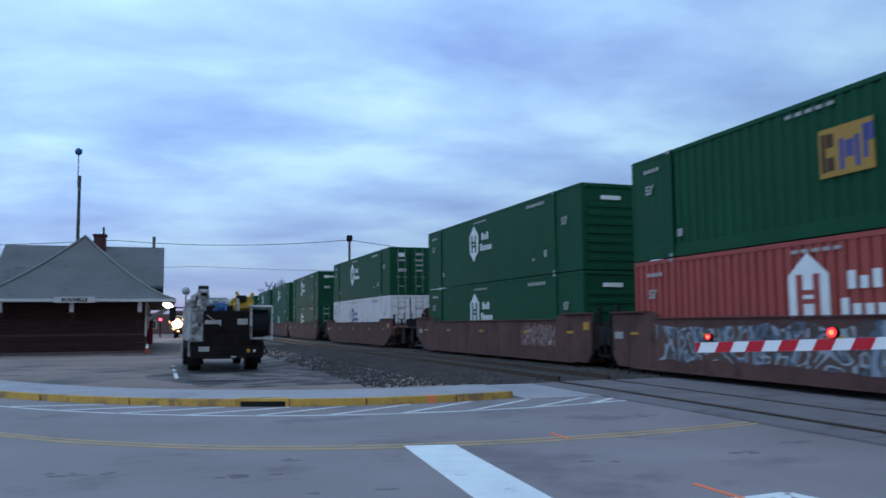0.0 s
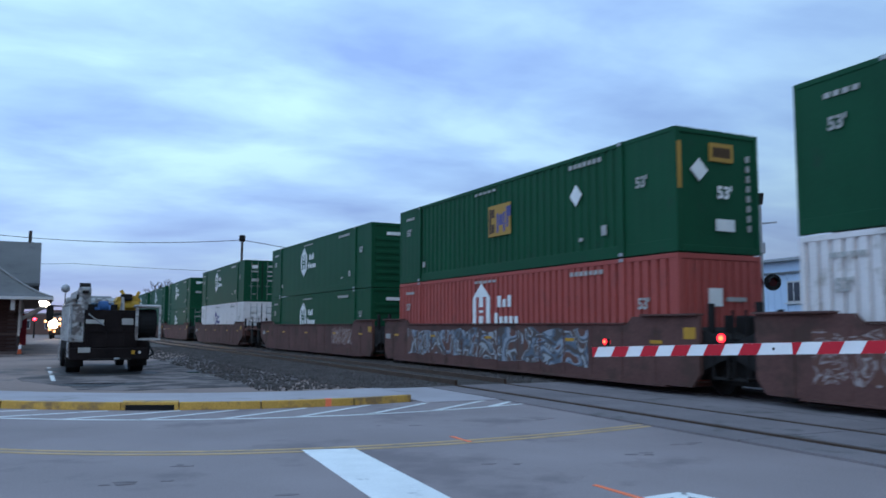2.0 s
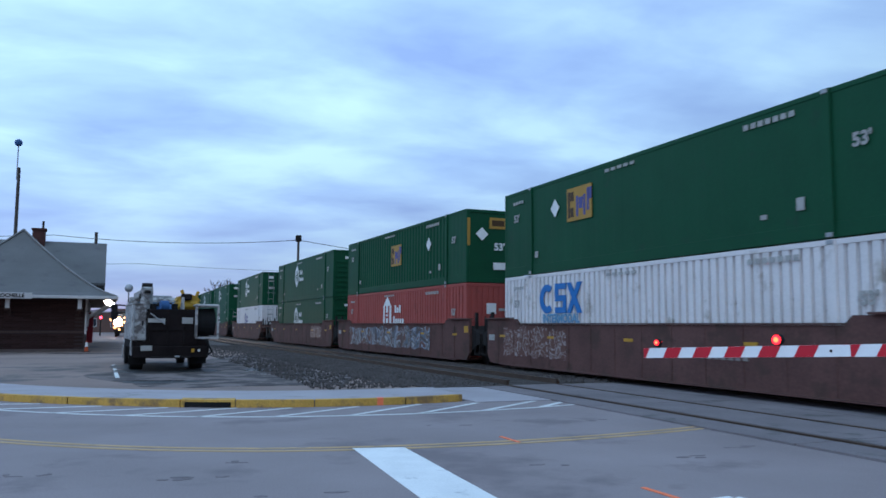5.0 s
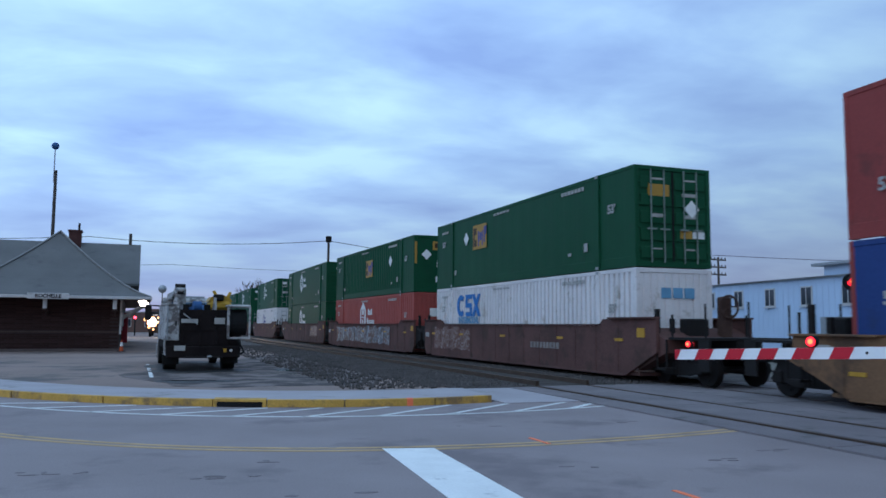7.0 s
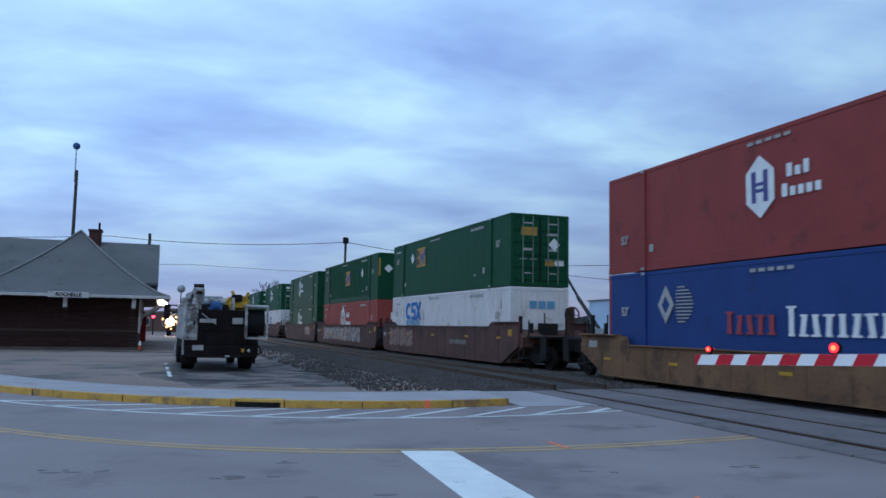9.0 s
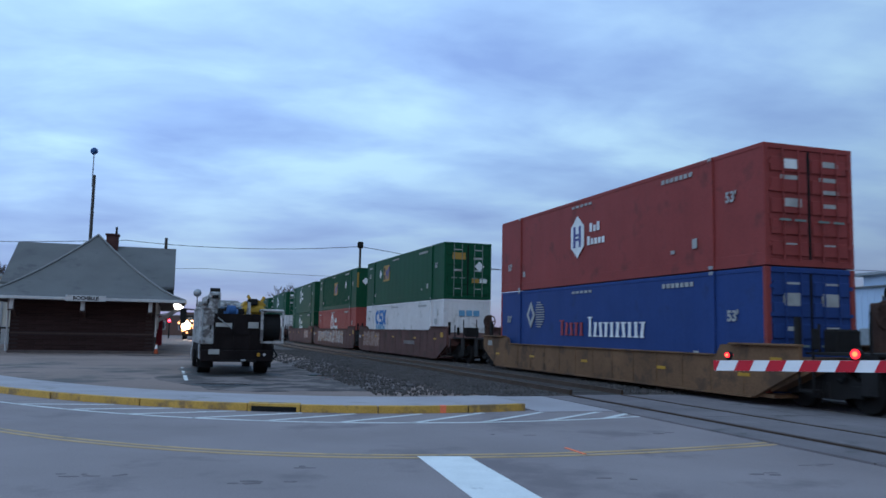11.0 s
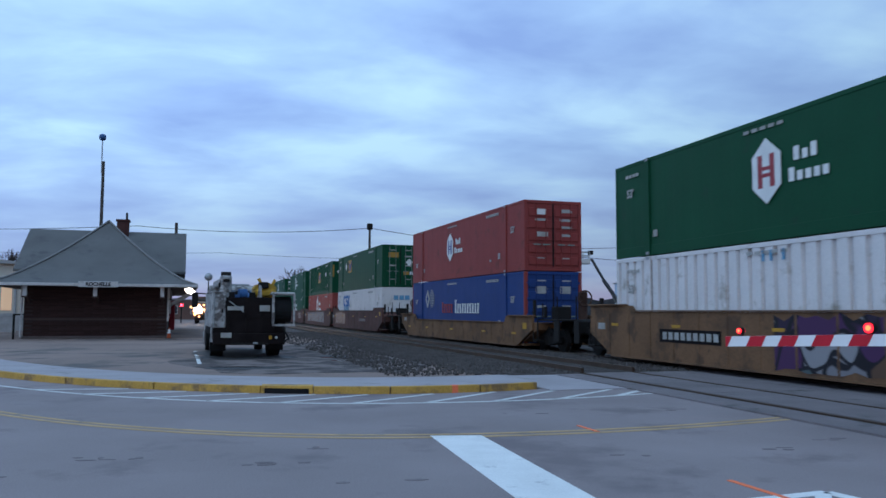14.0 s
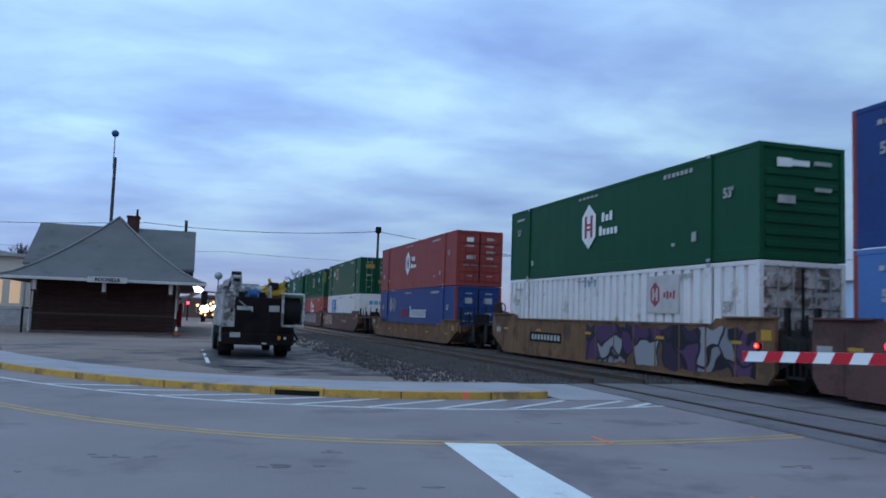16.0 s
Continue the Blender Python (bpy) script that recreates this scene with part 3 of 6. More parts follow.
blotch("stain", -9.4, 43.6, 2.2, 0.6, 0.026, M_OIL_SHADE, "dark damp stain on the lot", 11)

# ---- railway ----
ribbon("ballast_bed", 0.3, 300, -6.9, 4.2, -0.055, 0.045, M_BALLAST, "grey and brown crushed stone ballast beside the rails")
ribbon("ballast_bed", -120, -26, -6.9, 4.2, -0.055, 0.045, M_BALLAST, "grey and brown crushed stone ballast beside the rails")
# paved crossing: panels between and beside the rails, with open flange gaps
for s0, s1 in ((-5.5, -4.80), (-4.62, -3.38), (-3.2, -2.05), (-2.03, -0.80), (-0.62, 0.62), (0.80, 2.4)):
    for u0, u1 in ((-26.0, -18.2), (-18.17, -10.1), (-10.07, -4.9), (-4.87, 0.28)):
        ribbon("crossing_panel", u0, u1, s0, s1, -0.03, 0.03 if s0 < -5 else 0.045, M_CROSS, "worn concrete crossing panel beside the rails")
ribbon("apron", -3.4, 0.28, -7.2, -5.52, -0.03, 0.02, M_CONC, "worn concrete apron beside the crossing")
ribbon("crossing_bed", -26.0, 0.28, -4.9, 2.4, -0.05, 0.008, M_TIE, "dark bed under the crossing panels")
for c in (-TRACK_GAP, 0.0):
    for s in (-0.7175, 0.7175):
        ribbon("rail", -120, 0.29, c + s - 0.036, c + s + 0.036, -0.02, 0.05, M_RAIL, "rusty steel running rail in the street")
        ribbon("rail", 0.3, 300, c + s - 0.036, c + s + 0.036, 0.0, 0.17 if c else 0.075, M_RAIL, "rusty steel running rail")
tie_me = mesh_of(box(-1.3, 1.3, -0.11, 0.11, 0.0, 0.03), "tie", M_TIE)
ties = thing("track_ties", pose(0, 0, 0), "dark creosoted wooden ties set in ballast", "railway ties", kind="structure")
for c in (-TRACK_GAP,):
    for i in range(140):
        u = 0.6 + 0.52 * i
        p, h = on_track(u, c), heading(u)
        o = new("tie", tie_me); o.parent = ties
        o.matrix_basis = pose(p.x, p.y, 0.022, 0, 0, math.degrees(h))
rnd = random.Random(4)
verts, faces = [], []
for i in range(12000):
    u = rnd.uniform(0.4, 40) if i % 3 else rnd.uniform(0.4, 16)
    s = rnd.choice((rnd.uniform(-9.6, -4.9), rnd.uniform(-7.6, -5.4), rnd.uniform(-3.2, -0.9)))
    p, r = on_track(u, s), rnd.uniform(0.022, 0.05)
    k = len(verts)
    z = 0.045 + r * 0.3
    verts += [(p.x + dx * r * rnd.uniform(0.6, 1.3), p.y + dy * r * rnd.uniform(0.6, 1.3), z + dz * r) for dx, dy, dz in ((1, 0, 0), (0, 1, 0), (-1, 0, 0), (0, -1, 0), (0, 0, 1), (0, 0, -1))]
    faces += [(k + a, k + b, k + c) for a, b, c in ((0, 1, 4), (1, 2, 4), (2, 3, 4), (3, 0, 4), (1, 0, 5), (2, 1, 5), (3, 2, 5), (0, 3, 5))]
me = bpy.data.meshes.new("ballast_stones"); me.from_pydata(verts, [], faces); me.materials.append(M_STONE)
tagged(new("ballast_stones", me), "loose grey ballast stones", "ballast", kind="stuff")

# ---- the train ----
SPEED, S_START, BOX_L, BOX_H, BOX_W = 4.93, 21.45, 16.15, 2.9, 2.59
DECK_Z, TOP_GAP = 0.285, 0.03
MOVERS = []


def corrugated_side(x, face, sections, z0, z1, pitch):
    """A pressed steel side with upright ribs, in sections (from, to, depth); face is -1 or 1, the way it looks."""
    prof = []
    for y0, y1, depth in sections:
        n = max(1, round((y1 - y0) / pitch))
        p = (y1 - y0) / n
        flat, slope = (0.62, 0.05) if depth > 0.05 else (0.36, 0.14)
        for i in range(n):
            y = y0 + i * p
            prof += [(y, 0), (y + flat * p, 0), (y + (flat + slope) * p, -depth), (y + (1 - slope) * p, -depth)]
    prof.append((sections[-1][1], 0))
    bm = bmesh.new()
    lo = [bm.verts.new((x + face * d, y, z0)) for y, d in prof]
    hi = [bm.verts.new((x + face * d, y, z1)) for y, d in prof]
    for i in range(len(prof) - 1):
        bm.faces.new((lo[i], lo[i + 1], hi[i + 1], hi[i]) if face > 0 else (hi[i], hi[i + 1], lo[i + 1], lo[i]))
    return bm


def container(name, u_front, z, paint, label, end="doors", rib=0.9, ribdepth=0.003, marks=(), post=None, rear=None, category="container"):
    """A 53 foot box. Local y points the way the train goes; the near side is -x; origin at the middle of the floor."""
    t = thing(name, pose(0, 0, 0), label, category, "containers on the train")
    w, l, h = BOX_W / 2, BOX_L / 2, BOX_H
    # roof, floor and front wall in one body; the pressed flanks lie outside it
    part("body", box(-w + 0.14, w - 0.14, -l + 0.05, l - 0.02, 0.1, h - 0.03), paint, t)
    ends = ribdepth if paint in (M_WHITE, M_RED) else 0.003
    for s in (-1, 1):
        flank = corrugated_side(s * (w - 0.012), s, ((-l + 0.12, -6.1, ends), (-6.1, 6.1, ribdepth), (6.1, l - 0.12, ends)), 0.28, h - 0.1, rib)
        part("side_wall", flank, paint, t)
    for nm, a in (("bottom_rail", (0.0, 0.3)), ("top_rail", (h - 0.11, h))):
        for s in (-1, 1):
            part(nm, box(s * w - (0.05 if s > 0 else 0), s * w + (0.05 if s < 0 else 0), -l + 0.1, l - 0.1, *a, bevel=0.008), paint, t)
    for sy in (-1, 1):
        for sx in (-1, 1):
            part("corner_post", box(sx * w - (0.14 if sx > 0 else 0), sx * w + (0.14 if sx < 0 else 0), sy * l - (0.12 if sy > 0 else 0), sy * l + (0.12 if sy < 0 else 0), 0.0, h, bevel=0.012), post or paint, t)
    # lifting posts at the 40 foot marks, with pale castings
    for y in (-6.1, 6.1):
        for s in (-1, 1):
            part("lift_post", box(s * (w + 0.012) - 0.03, s * (w + 0.012) + 0.03, y - 0.11, y + 0.11, 0.0, h, bevel=0.008), paint, t)
            for z0 in (0.0, h - 0.11):
                part("casting", box(s * (w + 0.03) - 0.03, s * (w + 0.03) + 0.03, y - 0.08, y + 0.08, z0 + 0.01, z0 + 0.1, bevel=0.01), M_STEEL, t)
    part("end_header", box(-w + 0.14, w - 0.14, -l, -l + 0.08, h - 0.13, h, bevel=0.01), paint, t)
    part("end_sill", box(-w + 0.14, w - 0.14, -l, -l + 0.08, 0.0, 0.16, bevel=0.01), paint, t)
    if end == "doors":
        for s in (-1, 1):
            bm = box(min(s * 0.012, s * (w - 0.15)), max(s * 0.012, s * (w - 0.15)), -l + 0.03, -l + 0.07, 0.17, h - 0.14)
            door = part("door", bm, rear or paint, t)
            for k in range(5):
                zc = 0.24 + k * 0.5
                part("door_panel", box(min(s * 0.07, s * (w - 0.19)), max(s * 0.07, s * (w - 0.19)), -l - 0.012, -l + 0.03, zc, zc + 0.34, bevel=0.014), rear or paint, door)
            part("gasket", box(min(s * 0.004, s * 0.03), max(s * 0.004, s * 0.03), -l + 0.01, -l + 0.03, 0.17, h - 0.14), M_BLACK, door, "black rubber door gasket")
            for x in (0.34, 0.78):
                part("locking_bar", tube((s * x, -l - 0.045, 0.12), (s * x, -l - 0.045, h - 0.1), 0.022, n=8), M_STEEL if paint is M_WHITE else M_BAR if paint is M_GREEN else paint, door)
                part("bar_handle", box(s * x - 0.16, s * x + 0.16, -l - 0.085, -l - 0.068, 1.05, 1.1), M_BAR, door)
            for zz in (0.45, 1.1, 1.75, 2.4):
                part("hinge", box(s * (w - 0.15) - 0.05, s * (w - 0.15) + 0.05, -l - 0.02, -l + 0.01, zz, zz + 0.09), paint, door)
            for zz, hw, hh in ((2.5, 0.22, 0.05), (2.05, 0.26, 0.10), (1.42, 0.2, 0.10), (0.5, 0.16, 0.04)):
                part("marking", box(s * 0.56 - hw, s * 0.56 + hw, -l - 0.018, -l + 0.004, zz, zz + hh), M_FADE, door, "pale worn marking bars")
    elif end == "ribs":
        ew = part("end_wall", box(-w + 0.14, w - 0.14, -l + 0.06, -l + 0.09, 0.16, h - 0.13), paint, t)
        for k in range(7):
            zc = 0.3 + k * 0.3
            part("end_rib", box(-w + 0.2, w - 0.2, -l + 0.01, -l + 0.06, zc, zc + 0.15, bevel=0.015), paint, ew)
        part("marking", box(-0.55, 0.2, -l + 0.0, -l + 0.02, 2.36, 2.5), M_MARK, t, "white worn marking bars")
    else:
        part("end_wall", box(-w + 0.14, w - 0.14, -l + 0.035, -l + 0.08, 0.16, h - 0.13), paint, t)
        for x in (-0.96, -0.72, -0.48, -0.24, 0.0, 0.24, 0.48, 0.72, 0.96):
            if paint is M_GREEN:
                break
            part("end_rib", box(x - 0.07, x + 0.07, -l + 0.004, -l + 0.05, 0.17, h - 0.14, bevel=0.006), paint, t)
    for f in marks:
        f(t)
    MOVERS.append((t, u_front, z, 0.0))
    return t


SIDE_X = -BOX_W / 2 - 0.018


def side_bar(t, y, z, ly, lz, material, name="marking", label="", proud=0.0):
    """A flat mark on the near side, ly by lz, its middle at y, z."""
    return part(name, box(SIDE_X - proud - 0.004, SIDE_X + 0.012, y - ly / 2, y + ly / 2, z - lz / 2, z + lz / 2), material, t, label)


def side_shape(t, pts, material, name="logo", label="", proud=0.004):
    return part(name, prism(pts, "x", SIDE_X - proud - 0.004, SIDE_X + 0.012), material, t, label)


def end_bar(t, x, z, lx, lz, material, name="marking", label="", proud=0.0):
    l = BOX_L / 2
    return part(name, box(x - lx / 2, x + lx / 2, -l - 0.012 - proud, -l + 0.03, z - lz / 2, z + lz / 2), material, t, label)


def side_words(t, words, y, z, size, material, name="lettering", label=""):
    me = text_mesh(words, size, material)
    o = new(name, me); o.parent = t
    # reads left to right along +x of the text, which runs towards the train's tail
    o.matrix_basis = Matrix.Translation((SIDE_X - 0.008, y, z)) @ Matrix(((0, 0, -1, 0), (-1, 0, 0, 0), (0, 1, 0, 0), (0, 0, 0, 1)))
    return tagged(o, label)


def end_words(t, words, x, z, size, material):
    o = new("lettering", text_mesh(words, size, material)); o.parent = t
    o.matrix_basis = Matrix.Translation((x, -BOX_L / 2 - 0.016, z)) @ Matrix(((1, 0, 0, 0), (0, 0, -1, 0), (0, 1, 0, 0), (0, 0, 0, 1)))


def row_of_bars(t, y, z, length, height, n, material=None, on="side"):
    for i in range(n):
        w = length / n
        c = y - length / 2 + (i + 0.5) * w
        (side_bar if on == "side" else end_bar)(t, c, z, w * 0.66, height, material or M_FADE)


def small_marks(front_z=1.95):
    def f(t):
        row_of_bars(t, -4.6, 2.62, 1.5, 0.12, 7)
        row_of_bars(t, 0.9, 2.66, 1.5, 0.08, 5)
        if front_z > 1.9:
            row_of_bars(t, 7.0, 2.5, 0.8, 0.10, 4)
        side_words(t, "53'", 7.1, front_z, 0.34, M_FADE)
        side_words(t, "53'", -6.9, 1.75, 0.36, M_FADE)
        side_bar(t, 5.7, 0.62, 0.2, 0.2, M_FADE)
        side_bar(t, -5.4, 0.75, 0.2, 0.26, M_FADE)
        side_bar(t, -4.4, 0.6, 0.18, 0.1, M_FADE)
    return f


def tile_logo(y, z=1.72):
    """A square ochre decal with dark and violet blocks."""
    def f(t):
        side_bar(t, y, z, 1.4, 1.0, M_LOGOY, "logo", "square ochre decal with dark and violet blocks", 0.002)
        for dy, dz, ly, lz in ((0.58, 0, 0.12, 0.8), (0.4, 0.24, 0.2, 0.28), (0.4, -0.24, 0.2, 0.28)):
            side_bar(t, y + dy, z + dz, ly, lz, M_LOGOK, "logo", "dark plain block", 0.006)
        for dy, dz, ly, lz in ((0.1, -0.08, 0.12, 0.62), (-0.1, 0.0, 0.22, 0.34), (-0.3, -0.08, 0.12, 0.62), (-0.5, 0.06, 0.12, 0.66), (-0.6, 0.22, 0.2, 0.34)):
            side_bar(t, y + dy, z + dz, ly, lz, M_LOGOP, "logo", "violet block", 0.006)
    return f


def diamond(y, z, r, on="side"):
    def f(t):
        if on == "side":
            side_shape(t, [(y - r, z), (y, z - r * 1.1), (y + r, z), (y, z + r * 1.1)], M_MARK, "placard", "white diamond placard")
        else:
            l = BOX_L / 2
            part("placard", prism([(y - r, z), (y, z - r), (y + r, z), (y, z + r)], "y", -l - 0.03, -l - 0.012), M_MARK, t, "white diamond placard")
    return f


def hex_logo(y, z, r, fg, bg, bars=True, inner=None):
    """A tall hexagon with two uprights, and two rows of small blocks beside it."""
    def f(t):
        side_shape(t, [(y, z + r * 1.25), (y - r * 0.8, z + r * 0.6), (y - r * 0.8, z - r * 0.6), (y, z - r * 1.25), (y + r * 0.8, z - r * 0.6), (y + r * 0.8, z + r * 0.6)], fg, "logo", "white hexagon emblem")
        for dy, dz, ly, lz in ((0.34, 0, 0.26, 1.25), (-0.34, 0, 0.26, 1.25), (0, 0.1, 0.42, 0.14), (0, -0.16, 0.42, 0.14)):
            side_bar(t, y + dy * r, z + dz * r, ly * r, lz * r, inner or bg, "logo", "emblem bar", 0.01)
        if bars:
            for row, n, dz, lw in ((0, 3, 0.40, 0.34), (1, 5, -0.34, 0.33)):
                for k in range(n):
                    yc = y - r * (1.35 if row else 1.62) - k * (lw + 0.09) * r
                    tall = 0.5 if (k in (0, 2) if row == 0 else k == 0) else 0.34
                    zb = z + (dz - 0.26) * r
                    side_bar(t, yc, zb + tall * r / 2, 0.27 * r, tall * r, fg, "logo", "plain pale block")
    return f


def striped_oval(y, z):
    """A half ring with a fan of thin pale stripes behind it."""
    def f(t):
        for k in range(11):
            v = (k - 5) / 5.5
            half = 0.62 * math.sqrt(max(0.05, 1 - v * v))
            side_bar(t, y - 0.1 - half * 0.35, z + v * 0.5, half * 1.25, 0.035, M_FADE, "logo", "thin pale stripe")
        for rr, mm, up in ((0.42, M_FADE, 0.008), (0.2, M_BLUE, 0.012)):
            side_shape(t, [(y + 0.5 + rr * 0.9, z), (y + 0.5, z + rr * 1.2), (y + 0.5 - rr * 0.9, z), (y + 0.5, z - rr * 1.2)], mm, "logo", "pale pointed ring", up)
    return f


def arc_letters(y, z, h, material, n=3):
    """Three bold shapes: a bracket, two staggered blocks and a cross."""
    def f(t):
        w = h * 1.0
        arc = [radians(50 + 260 * i / 18) for i in range(19)]
        ring_pts = [(y + w * 0.92 - 0.52 * w * math.cos(a), z + 0.5 * h * math.sin(a)) for a in arc]
        ring_pts += [(y + w * 0.92 - 0.26 * w * math.cos(a), z + 0.27 * h * math.sin(a)) for a in arc[::-1]]
        side_shape(t, ring_pts, material, "logo", "bold blue open ring", 0.003)
        for dy, dz, ly, lz in ((0.0, 0.4, 0.74, 0.2), (0.0, 0.0, 0.74, 0.2), (0.0, -0.4, 0.74, 0.2), (0.26, 0.2, 0.22, 0.2), (-0.26, -0.2, 0.22, 0.2)):
            side_bar(t, y + dy * w, z + dz * h, ly * w, lz * h, material, "logo", "bold blue block shape", 0.003)
        for sgn in (1, -1):
            side_shape(t, [(y - w * 0.88 + sgn * (-0.48) * w, z - h * 0.5), (y - w * 0.88 + sgn * (-0.2) * w, z - h * 0.5), (y - w * 0.88 + sgn * 0.48 * w, z + h * 0.5), (y - w * 0.88 + sgn * 0.2 * w, z + h * 0.5)], material, "logo", "bold blue block shape", 0.004 + 0.003 * (sgn > 0))
    return f


def serif_bars(y, z, h, material, n, pitch, first=1.5):
    """A run of tall letter-like blocks, the first one taller."""
    def f(t):
        for i in range(n):
            hh = h * (first if i == 0 else 1.0)
            c = y - i * pitch
            lean = (0.0, 0.12, -0.1, 0.05)[i % 4] * pitch
            side_shape(t, [(c + 0.2 * pitch + lean, z), (c - 0.2 * pitch + lean, z), (c - 0.2 * pitch - lean, z + hh), (c + 0.2 * pitch - lean, z + hh)], material, "logo", "plain lettering block")
            for zz, wide in ((z + 0.05 * h, 0.72 if i % 3 else 0.5), (z + hh - 0.05 * h, 0.5 if i % 3 else 0.84)):
                side_bar(t, c, zz, wide * pitch, 0.1 * h, material, "logo", "plain serif stroke", 0.008)
    return f


def end_stuff(*items):
    def f(t):
        for k, x, z, lx, lz, m in items:
            end_bar(t, x, z, lx, lz, m, k, proud=0.012)
    return f


wheel_bm = tube((-0.80, 0, 0), (-0.68, 0, 0), 0.42, n=24)
tube((0.68, 0, 0), (0.80, 0, 0), 0.42, n=24, bm=wheel_bm)
for s in (-1, 1):
    tube((s * 0.80, 0, 0), (s * 0.86, 0, 0), 0.17, n=12, bm=wheel_bm)
    tube((s * 0.66, 0, 0), (s * 0.68, 0, 0), 0.46, n=24, bm=wheel_bm)
    for k in range(5):
        a = k * math.tau / 5
        tube((s * 0.805, 0.27 * math.cos(a), 0.27 * math.sin(a)), (s * 0.815, 0.27 * math.cos(a), 0.27 * math.sin(a)), 0.05, n=8, bm=wheel_bm)
tube((-0.7, 0, 0), (0.7, 0, 0), 0.08, n=10, bm=wheel_bm)
WHEELS = mesh_of(wheel_bm, "wheelset", M_DARK)
frame_bm = bmesh.new()
for s in (-1, 1):
    prism([(-1.15, 0.36), (-0.95, 0.62), (-0.35, 0.86), (0.35, 0.86), (0.95, 0.62), (1.15, 0.36), (0.85, 0.36), (0.42, 0.24), (-0.42, 0.24), (-0.85, 0.36)], "x", s * 0.98 - 0.07, s * 0.98 + 0.07, bm=frame_bm)
    for y in (-0.13, 0.0, 0.13):
        tube((s * 1.02, y, 0.28), (s * 1.02, y, 0.6), 0.055, n=8, bm=frame_bm)
    for y in (-0.9, 0.9):
        box(s * 0.98 - 0.12, s * 0.98 + 0.12, y - 0.14, y + 0.14, 0.3, 0.56, bevel=0.02, bm=frame_bm)
box(-0.95, 0.95, -0.22, 0.22, 0.45, 0.72, bm=frame_bm)
BOGIE = mesh_of(frame_bm, "truck_frame", M_DARK)
ROLLERS = []
HOSE = path_mesh([(0, 0, 0), (0.06, 0.25, -0.28), (0.16, 0.5, -0.34), (0.2, 0.65, -0.2)], 0.035)
HOSE.materials.append(M_BLACK)
RIM = path_mesh([(0.3 * math.cos(k * math.tau / 20), 0, 0.3 * math.sin(k * math.tau / 20)) for k in range(21)], 0.03)
RIM.materials.append(M_RUST)


